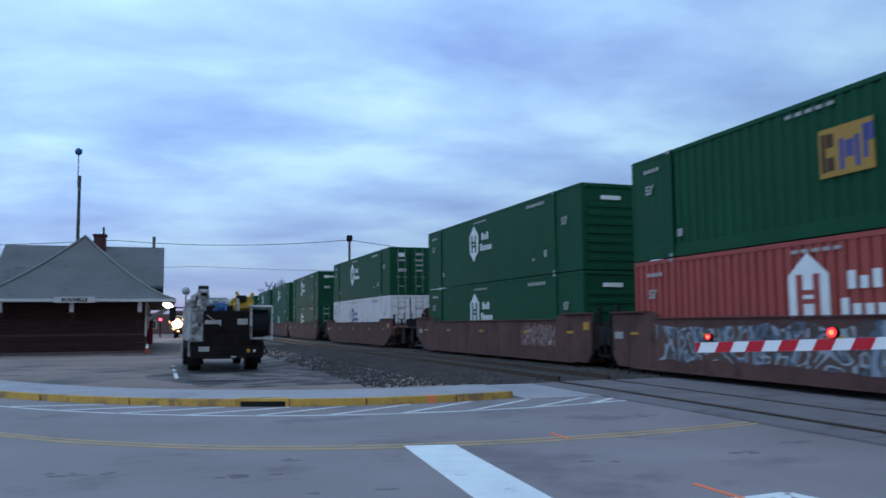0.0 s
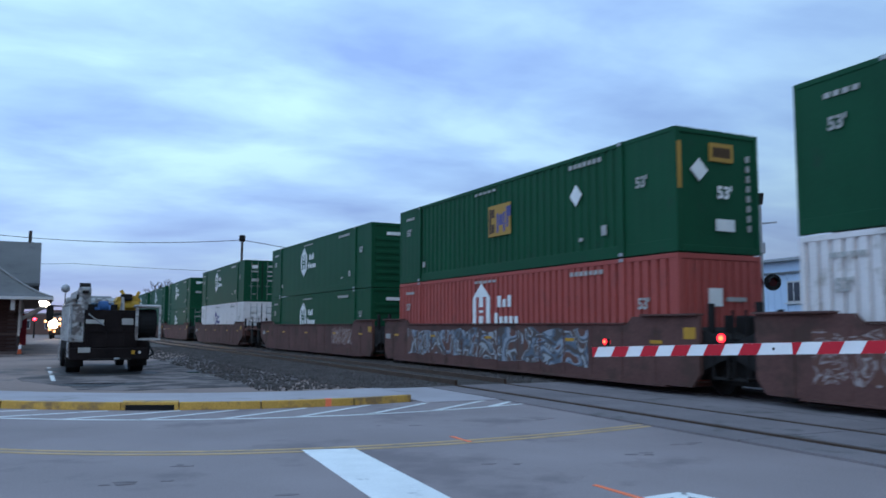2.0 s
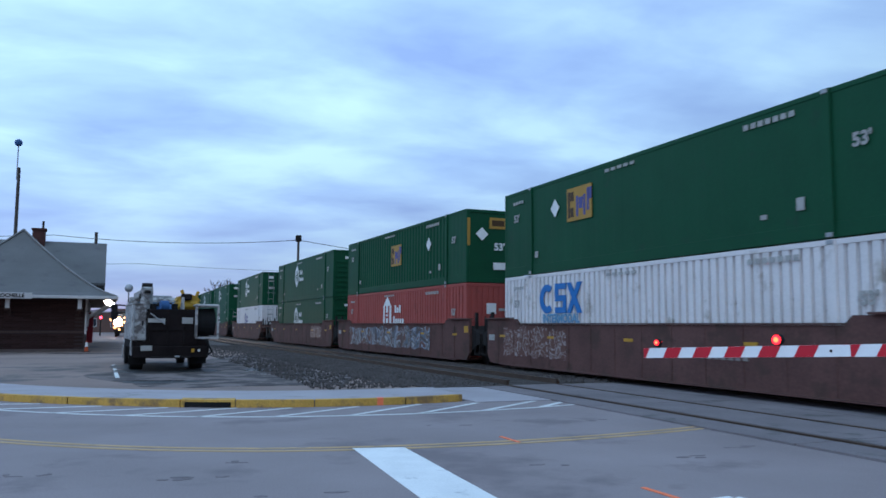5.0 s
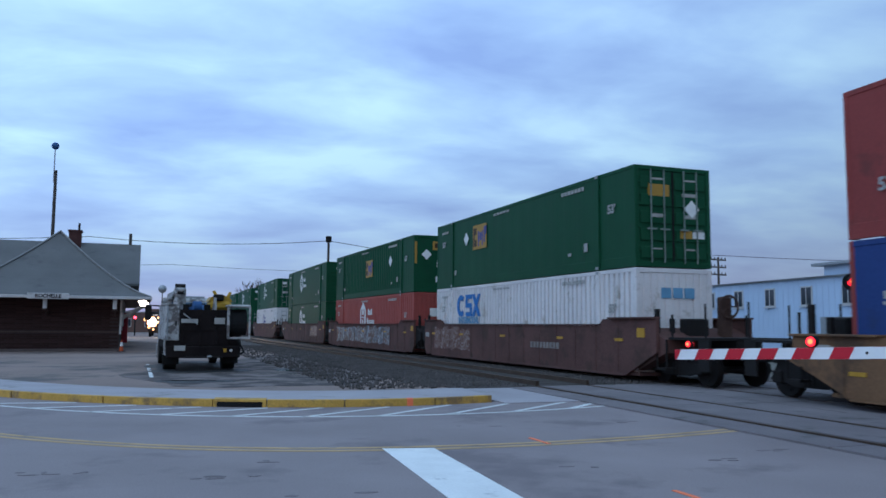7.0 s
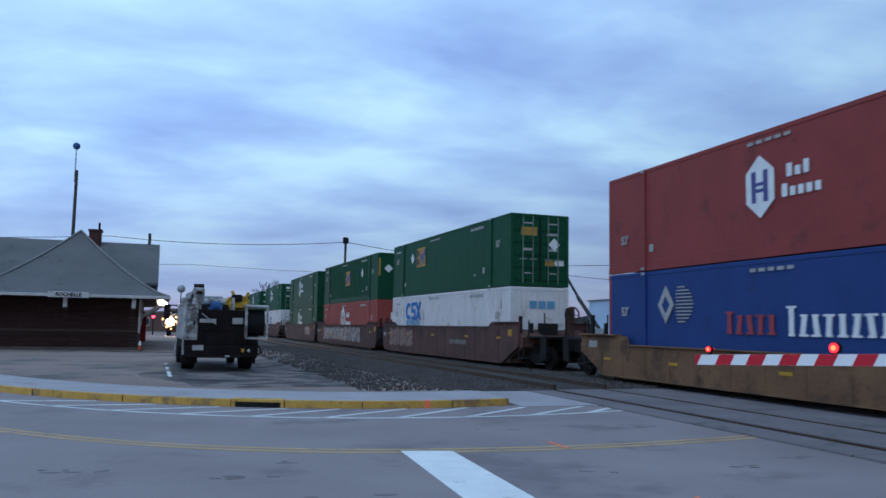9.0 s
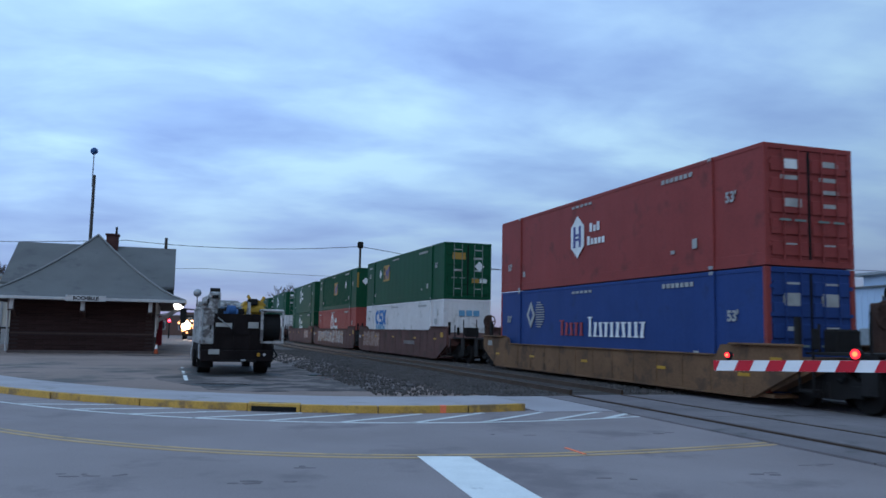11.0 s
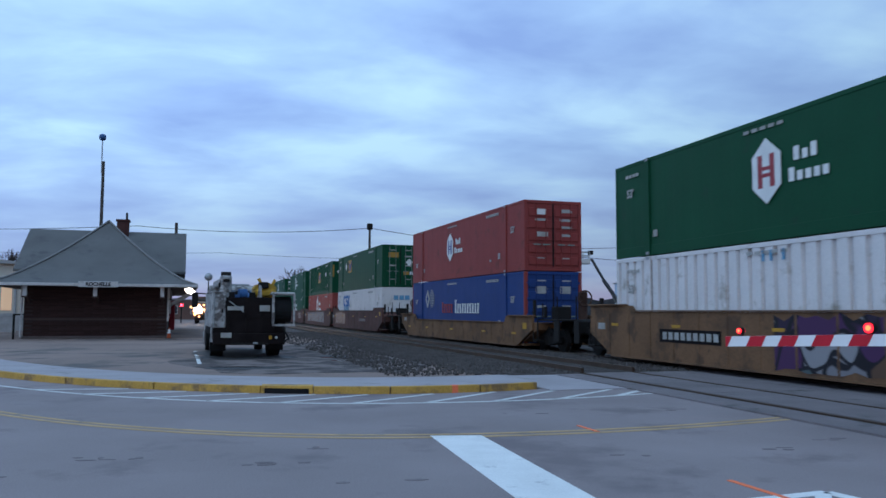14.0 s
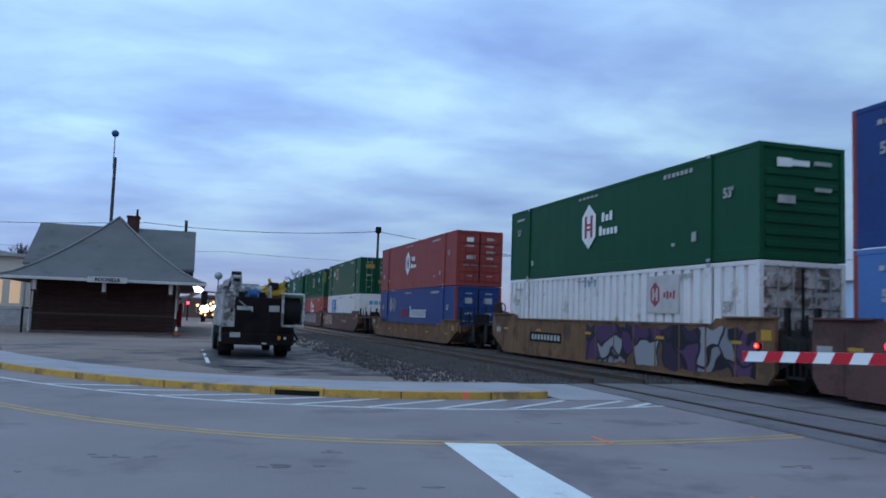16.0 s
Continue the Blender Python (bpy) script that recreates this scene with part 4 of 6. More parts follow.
def well_car(u_front, paint, label, front_truck=True, rear_truck=True, front_coupled=False, rear_coupled=False, graffiti=None, spin=True, board=None, board_half=1.1, panel=False, sill=1.56, cap=1.74):
    """One unit of a double-stack well car: deep side sills, raised ends, platforms, trucks. Same local axes as the boxes."""
    t = thing("well_car", pose(0, 0, 0), label, "railway car", "well cars of the train")
    l, w = 8.45, 1.52
    ef, er = (0.9 if front_coupled else 0.5), (0.9 if rear_coupled else 0.5)
    for s in (-1, 1):
        bm = prism([(-l - (-0.5 if rear_coupled else 0.25), 0.21), (l + (-0.5 if front_coupled else 0.25), 0.21), (l + ef, 0.85 if front_coupled else 0.5), (l + ef, cap), (l - 1.7, cap), (l - 1.9, sill), (-l + 1.9, sill), (-l + 1.7, cap), (-l - er, cap), (-l - er, 0.85 if rear_coupled else 0.5)], "x", s * w - 0.05, s * w + 0.05)
        side = part("side_sill", bm, paint, t)
        part("top_flange", box(s * w - 0.11, s * w + 0.11, -l + 1.95, l - 1.95, sill + 0.004, sill + 0.04, bevel=0.008), paint, side)
        part("bottom_flange", box(s * w - 0.10, s * w + 0.10, -l + 0.55, l - 0.55, 0.17, 0.208, bevel=0.008), paint, side)
        for y in (-l - 0.1, l + 0.1):
            part("end_cap", box(s * w - 0.16, s * w + 0.12, y - er + 0.1 if y < 0 else y - 1.4, y + 1.4 if y < 0 else y + ef - 0.1, cap + 0.002, cap + 0.05, bevel=0.01), paint, side)
        if s < 0:
            for i in range(14):
                y = -l + 0.9 + i * 1.2
                part("stiffener", box(s * w - 0.062, s * w - 0.05, y - 0.03, y + 0.03, 0.24, sill - 0.02), paint, side)
            for y in (-7.6, -4.2, 0.2, 4.3, 7.7):
                part("reflector", box(-w - 0.066, -w - 0.05, y - 0.2, y + 0.2, sill - 0.44, sill - 0.36), M_REFL, side, "yellow reflector strip")
            if panel:
                part("number_board", box(-w - 0.064, -w - 0.05, board - board_half, board + board_half, sill - 0.84, sill - 0.48), M_TRUCKK, side, "dark panel with pale bars")
            for i in range(9 if board is not None else 0):
                y = board + board_half * (-0.93 + i * 0.209)
                part("number_bar", box(-w - 0.07, -w - 0.05, y, y + 0.14 * board_half, sill - 0.76, sill - 0.56), M_FADE if panel else M_NUM, side)
            part("yellow_plate", box(-w - 0.066, -w - 0.05, -l - 0.4, -l - 0.05, cap - 0.5, cap - 0.25), M_REFL, side, "yellow painted square")
            part("notice_plate", box(-w - 0.066, -w - 0.05, l - 0.1, l + 0.35, 1.0, 1.2), M_FADE, side)
    part("floor", box(-w + 0.06, w - 0.06, -l, l, 0.2, 0.28), paint, t)
    for s in (-1, 1):
        ends = prism([(s * (l - 0.1), 0.34), (s * (l + 0.05), cap - 0.24), (s * (l + 0.3), cap - 0.24), (s * (l + 1.15), 1.2 if cap > 1.5 else 1.1), (s * (l + 1.15), 0.85)], "x", -w + 0.06, w - 0.06)
        # articulated ends get a dark colour in place of shade in the gap
        plat = part("end_platform", ends, paint if (front_coupled if s > 0 else rear_coupled) else M_DARK, t)
        for x in (-1.2, 1.2):
            part("grab_iron", tube((x, s * (l + 1.1), 1.2), (x, s * (l + 1.1), 1.85), 0.03, n=6), M_DARK, plat)
        part("brake_housing", box(-0.55, 0.15, s * (l + 0.7) - 0.2, s * (l + 0.7) + 0.2, 1.2, 1.75, bevel=0.04), M_DARK, plat)
        for x, zt in ((-1.32, 2.0), (-0.85, 1.75), (0.75, 1.9)):
            part("stanchion", box(x - 0.05, x + 0.05, s * (l + 0.62) - 0.07, s * (l + 0.62) + 0.07, 1.3, zt, bevel=0.01), M_DARK, plat)
        for x in (-0.95, -0.4, 0.3):
            part("air_hose", HOSE, None, plat, "black air hose").matrix_basis = pose(x, s * (l + 1.1), 1.0, 0, 0, 0 if s > 0 else 180)
        if (front_coupled if s > 0 else rear_coupled):
            wheel = part("brake_wheel", RIM, None, plat, "rusty brake wheel")
            wheel.matrix_basis = pose(0.62, s * (l + 1.12), 2.08)
            for k in range(5):
                a = k * math.tau / 5
                part("spoke", tube((0, 0, 0), (0.3 * math.cos(a), 0, 0.3 * math.sin(a)), 0.018, n=6), M_RUST, wheel)
            part("brake_stand", box(0.48, 0.78, s * (l + 0.92) - 0.16, s * (l + 0.92) + 0.16, 1.2, 2.35, bevel=0.05), M_RUST, plat, "rusty brake gear housing")
        part("sill_step", box(-1.5, -1.2, s * (l + 1.0) - 0.2, s * (l + 1.0) + 0.2, 0.42, 0.47), M_DARK, plat)
        for dy in (-0.2, 0.2):
            part("step_hanger", box(-1.48, -1.44, s * (l + 1.0) + dy - 0.02, s * (l + 1.0) + dy + 0.02, 0.47, 1.2), M_DARK, plat)
        part("crossover_walk", box(-1.3, 1.3, s * (l + 0.95) - 0.15, s * (l + 0.95) + 0.15, 1.2, 1.25), M_DARK, plat)
    for s, has, coupled in ((1, front_truck, front_coupled), (-1, rear_truck, rear_coupled)):
        y = s * ((l + 1.3) if not coupled else (l + 1.05))
        if coupled:
            part("coupler", box(-0.14, 0.14, min(s * (l + 1.1), s * (l + 3.25)), max(s * (l + 1.1), s * (l + 3.25)), 0.7, 0.98, bevel=0.03), M_DARK, t)
            part("draft_sill", box(-0.4, 0.4, min(s * (l + 1.1), s * (l + 2.6)), max(s * (l + 1.1), s * (l + 2.6)), 0.72, 1.2, bevel=0.03), M_DARK, t)
            part("end_deck", box(-1.35, 1.35, min(s * (l + 1.15), s * (l + 2.6)), max(s * (l + 1.15), s * (l + 2.6)), 1.2, 1.26), M_DARK, t)
            for x in (-1.3, 1.3):
                part("grab_iron", tube((x, s * (l + 2.55), 1.24), (x, s * (l + 2.55), 2.1), 0.025, n=6), M_DARK, t)
                part("side_ladder", box(x - 0.03, x + 0.03, s * (l + 2.5) - 0.2, s * (l + 2.5) + 0.2, 0.45, 1.24), M_DARK, t)
        if has:
            b = new("truck_frame", BOGIE); b.parent = t
            b.matrix_basis = pose(0, y, 0.04)
            for dy in (-0.9, 0.9):
                wob = new("wheelset", WHEELS); wob.parent = b
                wob.matrix_basis = pose(0, dy, 0.42)
                if spin:
                    ROLLERS.append((wob, dy))
    if graffiti:
        y0, y1, z0, z1, m, lab = graffiti
        rnd = random.Random(int(y0 * 10))
        k = 26
        top = [(y0 + (y1 - y0) * i / k, z1 - rnd.uniform(0, 0.22)) for i in range(k + 1)]
        low = [(y0 + (y1 - y0) * i / k, z0 + rnd.uniform(0, 0.15)) for i in range(k + 1)]
        part("graffiti", prism(low + top[::-1], "x", -w - 0.058, -w - 0.045), m, t, lab)
    MOVERS.append((t, u_front, RAIL_Z, 0.0))
    return t


Z1 = RAIL_Z + DECK_Z
Z2 = Z1 + BOX_H + TOP_GAP
OFFS = {0: 0.0, 1: -19.27, 2: -38.75, 3: -62.31, 4: -85.78, 5: -104.9, -1: 23.4, -2: 46.6, -3: 66.1, -4: 85.6, -5: 108.8, -6: 128.3}
emblem = lambda y, z=1.75, r=0.62: hex_logo(y, z, r, M_MARK, M_GREEN)
TRUCK_END = end_stuff(("marking", -0.55, 2.42, 0.42, 0.22, M_MARK), ("marking", -0.5, 1.5, 0.5, 0.2, M_FADE), ("marking", 0.6, 2.46, 0.5, 0.1, M_FADE), ("marking", 0.6, 1.8, 0.5, 0.1, M_FADE))
container("container", OFFS[0], Z2, M_GREEN, "dark green ribbed steel container with a white emblem", "ribs", marks=(small_marks(), emblem(1.6)))
container("container", OFFS[0], Z1, M_GREEN, "dark green ribbed steel container in a well car", "ribs", marks=(small_marks(), emblem(1.6, 1.7)))
well_car(OFFS[0], M_CARBROWN, "grimy brown double-stack well car with faint scrawls", True, True, True, False, (-6.5, -3.8, 0.6, 1.5, M_GRAF3, "faint white scrawl"), spin=False)
e1 = container("container", OFFS[1], Z2, M_GREEN, "dark green container with an ochre decal and white diamond", "flat",
               rib=0.36, ribdepth=0.045,
               marks=(small_marks(), tile_logo(-0.05, 1.65), diamond(-4.2, 1.82, 0.27), diamond(-0.62, 1.92, 0.27, "end")))
end_words(e1, "53'", 0.16, 1.42, 0.4, M_MARK)
end_bar(e1, 0.1, 2.38, 0.74, 0.44, M_LOGOY, "logo", "ochre decal", 0.004)
end_bar(e1, 0.1, 2.38, 0.56, 0.24, M_LOGOK, "logo", "dark block", 0.008)
end_bar(e1, 0.18, 0.66, 0.56, 0.28, M_MARK)
end_bar(e1, -1.2, 2.0, 0.12, 1.1, M_LOGOY, "warning_strip", "ochre warning strip")
for i in range(8):
    end_bar(e1, 0.94, 2.3 - i * 0.24, 0.09, 0.15, M_FADE)
container("container", OFFS[1], Z1, M_RED, "faded red container with a white hexagon emblem", "flat", rib=0.3, ribdepth=0.06,
          marks=(small_marks(), hex_logo(1.15, 1.72, 0.72, M_MARK, M_RED), end_stuff(("emblem", -0.2, 1.9, 0.4, 0.42, M_MARK), ("marking", 0.45, 1.86, 0.6, 0.1, M_FADE))))
well_car(OFFS[1], M_CARBROWN, "brown double-stack well car with pale graffiti letters", False, True, False, False, (-5.0, 6.6, 0.42, 1.52, M_GRAF1, "pale sprayed graffiti letters"))
e2 = container("container", OFFS[2], Z2, M_GREEN, "dark green container with an ochre decal and rear doors", "doors",
               marks=(small_marks(), tile_logo(3.0, 1.95), diamond(4.45, 1.98, 0.26), diamond(0.62, 1.7, 0.26, "end"),
                      end_stuff(("logo", -0.5, 2.2, 0.7, 0.34, M_LOGOY), ("marking", 0.42, 0.95, 0.4, 0.22, M_LOGOY), ("marking", 0.85, 0.95, 0.4, 0.2, M_MARK))))
e2b = container("container", OFFS[2], Z1, M_WHITE, "white corrugated container with bold blue shapes", "flat", rib=0.27, ribdepth=0.07, marks=(small_marks(), arc_letters(4.15, 2.08, 0.92, M_LOGOB)))
side_words(e2b, "INTERMODAL", 4.15, 1.45, 0.36, M_LOGOB2)
for x in (-0.5, 0.0, 0.5):
    end_bar(e2b, x * 0.8 + 0.1, 2.2, 0.32, 0.3, M_LOGOB2, "logo", "faded blue block shape", 0.004)
well_car(OFFS[2], M_CARBROWN, "brown double-stack well car with white scrawls", False, True, False, True, (3.4, 7.6, 0.45, 1.53, M_GRAF3, "faint white scrawl"), board=-3.1)
container("container", OFFS[3], Z2, M_ORED, "brick red container with a white emblem and rear doors", "doors", marks=(small_marks(0.95), hex_logo(1.2, 1.62, 0.58, M_MARK, M_ORED, True, M_LOGOP), TRUCK_END))
container("container", OFFS[3], Z1, M_BLUE, "blue container with white slanted lettering blocks", "doors", post=M_ORED,
          marks=(small_marks(1.78), serif_bars(0.3, 1.18, 0.46, M_MARK, 10, 0.35, 1.4), serif_bars(2.35, 1.2, 0.44, M_LOGOR, 5, 0.36, 1.2), striped_oval(4.5, 1.95),
                 end_stuff(("emblem", -0.55, 2.15, 0.5, 0.3, M_FADE), ("emblem", 0.55, 2.15, 0.5, 0.3, M_FADE))))
well_car(OFFS[3], M_CARYEL, "dirty yellow single double-stack well car with low sides", True, True, True, True, sill=1.08, cap=1.36)
container("container", OFFS[4], Z2, M_GREEN, "dark green container with a white hexagon emblem and ribbed end", "ribs", marks=(small_marks(), hex_logo(0.8, 1.62, 0.62, M_MARK, M_GREEN, True, M_LOGOR), TRUCK_END))
e4 = container("container", OFFS[4], Z1, M_WHITE, "white corrugated container with a faded red label and grimy doors", "doors", rear=M_GRIMY, rib=0.45, ribdepth=0.08, marks=(small_marks(),))
side_bar(e4, -3.9, 2.12, 1.65, 1.1, M_PANEL, "label_panel", "faded grey label panel", 0.002)
hex_logo(-3.5, 2.12, 0.3, M_LOGOR, M_PANEL, False)(e4)
for k in range(4):
    side_bar(e4, -4.0 - k * 0.16, 2.1, 0.1, 0.16 + 0.08 * (k % 2), M_LOGOR, "logo", "faded red block", 0.006)
for yy in (1.0, 0.72, 0.3):
    side_bar(e4, yy, 2.58, 0.09, 0.26, M_LOGOB2, "marking", "dark upright mark")
well_car(OFFS[4], M_CARYEL, "dirty yellow well car with a purple graffiti mural", True, True, True, False, (-8.3, 0.35, 0.24, 1.56, M_GRAF2, "purple and white sprayed mural"), board=3.7, board_half=1.4, panel=True)
container("container", OFFS[5], Z2, M_BLUE, "blue container with red corner posts", "doors", post=M_ORED, marks=(small_marks(), serif_bars(1.3, 1.2, 0.6, M_MARK, 8, 0.42)))
container("container", OFFS[5], Z1, M_PBLUE, "pale blue ribbed container", "doors", post=M_ORED, marks=(small_marks(),))
well_car(OFFS[5], M_CARBROWN, "brown double-stack well car", False, True, False, False)
for k, up, lo, front, rear in ((-1, M_GREEN, M_WHITE, True, True), (-2, M_GREEN, M_GREEN, False, True), (-3, M_GREEN, M_GREEN, True, True), (-4, M_GREEN, M_GREEN, True, True), (-5, M_GREEN, M_ORED, True, True), (-6, M_ORED, M_GREEN, True, True)):
    container("container", OFFS[k], Z2, up, "dark green container with a pale emblem" if up is M_GREEN else "brick red ribbed steel container", "doors" if k == -1 else "ribs", marks=(small_marks(), hex_logo(1.6, 1.75, 0.62, M_MARK, up), TRUCK_END))
    container("container", OFFS[k], Z1, lo, "white corrugated container with dark marks" if lo is M_WHITE else "ribbed steel container low in its car", "doors", rib=0.5 if lo is M_WHITE else 0.9, ribdepth=0.1 if lo is M_WHITE else 0.003, marks=(small_marks(), hex_logo(1.6, 1.72, 0.5, M_MARK if lo is not M_WHITE else M_LOGOP, lo)))
    well_car(OFFS[k], M_CARBROWN, "grimy brown double-stack well car", True, True, k in (-1, -2, -5), k in (-1, -4), spin=False)

# ---- depot ----
D = thing("station_depot", pose(*DEPOT), "old brick railway depot with grey flared hip roof", "station building")
WX, WY, WZ, EZ = 3.6, 24.0, 3.0, 2.86


def hip_ring(bm, rings):
    loops = [[bm.verts.new(p) for p in r] for r in rings]
    for a, b in zip(loops, loops[1:]):
        for i in range(len(a)):
            j = (i + 1) % len(a)
            bm.faces.new((a[i], a[j], b[j], b[i]))
    return loops


wall = part("wall", box(-WX, WX, 0, WY, 0.0, WZ), M_MORTAR, D, "dark brown painted brick wall")
brick_me = {n: mesh_of(box(0, n, -0.012, 0.01, 0, 0.068), "brick", M_BRICK) for n in (0.42,)}
part("wainscot_sill", box(-WX - 0.04, WX + 0.04, -0.05, 0.0, 1.02, 1.1, bevel=0.01), M_TRIMDARK, D, "brown stone sill band")
part("plinth", box(-WX - 0.06, WX + 0.06, -0.07, WY, 0.0, 0.16), M_PLINTH, D, "dirty concrete plinth")
# flared hip roof: steeper high up, flatter at the eaves
bm = bmesh.new()
ring = lambda x, y0, y1, z: [(-x, y0, z), (x, y0, z), (x, y1, z), (-x, y1, z)]
levels = []
for k in range(9):
    f = k / 8
    z = EZ + 0.06 + (6.9 - EZ) * (f ** 1.32)
    x = 5.15 * (1 - f) + 0.04
    levels.append(ring(x, -1.75 + 7.0 * f, WY + 1.8 - 7.0 * f, z))
loops = hip_ring(bm, levels)
bm.faces.new(loops[-1])
roof = part("roof", bm, M_SHINGLE, D, "grey shingled flared hip roof")
so = roof.modifiers.new("thick", "SOLIDIFY"); so.thickness = 0.06; so.offset = -1
part("soffit", box(-5.1, 5.1, -1.7, WY + 1.7, EZ - 0.03, EZ + 0.02), M_TRIMDARK, D, "dark wooden soffit")
for a in ((-5.2, 5.2, -1.79, -1.75), (-5.2, 5.2, WY + 1.75, WY + 1.79)):
    part("fascia", box(*a, EZ - 0.05, EZ + 0.1, bevel=0.01), M_FASCIA, D, "peeling white fascia board")
for x in (-5.2, 5.16):
    part("fascia", box(x, x + 0.04, -1.745, WY + 1.745, EZ - 0.05, EZ + 0.1), M_FASCIA, D, "peeling white fascia board")
for a, b in (((-5.12, -1.7, EZ + 0.12), (0, 4.15, 6.78)), ((5.12, -1.7, EZ + 0.12), (0, 4.15, 6.78))):
    n = 8
    me = path_mesh([(a[0] * (1 - k / n), -1.75 + 7.0 * k / n, EZ + 0.1 + (6.92 - EZ) * ((k / n) ** 1.32)) for k in range(n + 1)], 0.055)
    me.materials.append(M_HIP)
    part("hip_cap", me, None, roof, "pale weathered hip cap")
# cross gable behind
bm = prism([(5.5, 3.98), (10.6, 6.86), (14.9, 3.98), (14.9, 3.83), (10.6, 6.7), (5.5, 3.83)], "x", -5.2, 4.55)
part("cross_gable_roof", bm, M_SHINGLE, D, "grey shingled cross gable roof")
part("gable_wall", prism([(6.0, WZ), (6.0, 3.75), (10.6, 6.45), (14.4, 3.75), (14.4, WZ)], "x", -4.8, 4.15), M_MORTAR, D)
part("chimney", box(0.1, 0.85, 9.9, 10.6, 6.0, 7.6, bevel=0.02), M_CHIM, D, "short brown brick chimney")
part("chimney_cap", box(0.04, 0.91, 9.84, 10.66, 7.48, 7.63, bevel=0.02), M_CHIM, D)
part("vent_pipe", tube((0.7, 10.1, 7.5), (0.7, 10.1, 8.1), 0.07, n=8), M_DARK, D)
part("roof_mast", tube((3.87, 10.6, 6.7), (3.87, 10.6, 7.6), 0.1, n=8), M_POLE, D)
for x in (-3.35, 0.0, 3.35):
    br = part("bracket", box(x - 0.1, x + 0.1, -1.5, -1.38, 2.28, EZ - 0.035, bevel=0.02), M_FASCIA, D, "pale wooden eave bracket")
    part("strut", prism([(-0.05, 1.9), (-1.37, 2.5), (-1.37, 2.64), (-0.05, 2.1)], "x", x - 0.06, x + 0.06), M_TRIMDARK, br)
    part("corbel", box(x - 0.15, x + 0.15, -1.54, -1.34, 2.2, 2.28, bevel=0.02), M_TRIMDARK, br)
for y in (0.6, 4.5, 9.0):
    br = part("bracket", box(WX + 0.02, WX + 0.14, y - 0.1, y + 0.1, 1.35, EZ - 0.035, bevel=0.02), M_FASCIA, D, "pale wooden eave bracket")
    part("strut", prism([(WX + 0.1, 1.75), (WX + 1.45, 2.66), (WX + 1.45, 2.8), (WX + 0.1, 1.95)], "y", y - 0.06, y + 0.06), M_FASCIA, br)
sign = part("sign", box(-0.8, 1.14, -1.86, -1.8, EZ - 0.1, EZ + 0.2, bevel=0.01), M_FASCIA, D, "white station name board")
o = new("lettering", text_mesh("ROCHELLE", 0.255, M_TRUCKK)); o.parent = sign
o.matrix_basis = Matrix.Translation((0.17, -1.868, EZ + 0.05)) @ Matrix(((1, 0, 0, 0), (0, 0, -1, 0), (0, 1, 0, 0), (0, 0, 0, 1)))
lamp = part("flood_lamp", box(4.55, 4.95, -1.55, -1.2, EZ - 0.32, EZ - 0.05, bevel=0.04), M_STEEL, D, "lit flood lamp under the eave")
part("lens", prism([(4.5, EZ - 0.13), (4.62, EZ - 0.36), (4.98, EZ - 0.42), (5.04, EZ - 0.26), (4.8, EZ - 0.1)], "y", -1.62, -1.56), M_FLOOD, lamp, "bright lamp lens")
for y in (2.2, 5.4):
    win = part("window", box(WX - 0.02, WX + 0.06, y, y + 1.1, 1.1, 2.5), M_FASCIA, D, "white framed side window")
    part("pane", box(WX + 0.05, WX + 0.07, y + 0.1, y + 1.0, 1.2, 2.4), M_GLASS, win)
part("side_board", box(WX + 0.0, WX + 0.1, -0.08, 0.12, 0.95, EZ - 0.035, bevel=0.01), M_FASCIA, D, "white corner board")
part("conduit", path_mesh([(4.75, -1.3, EZ - 0.2), (4.5, -1.2, EZ - 0.5), (4.2, -0.9, EZ - 0.62), (WX + 0.06, -0.1, EZ - 0.7)], 0.025), None, D, "bent lamp conduit").data.materials.append(M_STEEL)
part("red_cabinet", box(WX, WX + 0.35, 8.2, 9.0, 0.3, 2.2, bevel=0.02), M_REDBOX, D, "red painted metal cabinet")
part("downpipe", tube((-WX - 0.1, -0.12, 0.1), (-WX - 0.1, -0.12, 2.9), 0.06, n=8), M_FASCIA, D)
for i in range(30):          # brick courses of the front wall
    zc = 0.18 + i * 0.098
    if zc + 0.07 > 2.8 or abs(zc - 1.04) < 0.1:
        continue
    for j in range(9):
        x = -WX + 0.02 + (0.42 if i % 2 else 0.0) + j * 0.84
        if x + 0.82 > WX:
            continue
        bo = new("brick", brick_me[0.42]); bo.parent = wall
        bo.matrix_basis = pose(x, -0.001, zc) @ Matrix.Diagonal((1.93, 1, 1.25, 1))

DM = pose(*DEPOT)


def dpt(x, y, z=0.0):
    return DM @ Vector((x, y, z))


def traffic_cone(p):
    t = thing("traffic_cone", pose(p.x, p.y, 0.022), "small orange traffic cone on the lot", "traffic cone")
    part("base", box(-0.18, 0.18, -0.18, 0.18, 0, 0.03, bevel=0.008), M_BLACK, t)
    part("cone", tube((0, 0, 0.03), (0, 0, 0.6), 0.11, 0.03, n=14), M_CONE, t)
    part("band", tube((0, 0, 0.28), (0, 0, 0.5), 0.08, 0.05, n=14), M_GATEWHITE, t, "white reflective band")


traffic_cone(dpt(3.75, -0.6))
p = dpt(-3.95, -0.6)
t = thing("fence_post", pose(p.x, p.y, 0.0), "dark steel bollard rail at the depot corner", "post")
part("post", tube((0, 0, 0), (0, 0, 1.35), 0.06, n=8), M_DARK, t)
part("post", tube((0.25, 1.2, 0), (0.25, 1.2, 1.35), 0.06, n=8), M_DARK, t)
part("rail", tube((0, 0, 1.3), (0.25, 1.2, 1.3), 0.04, n=8), M_DARK, t)

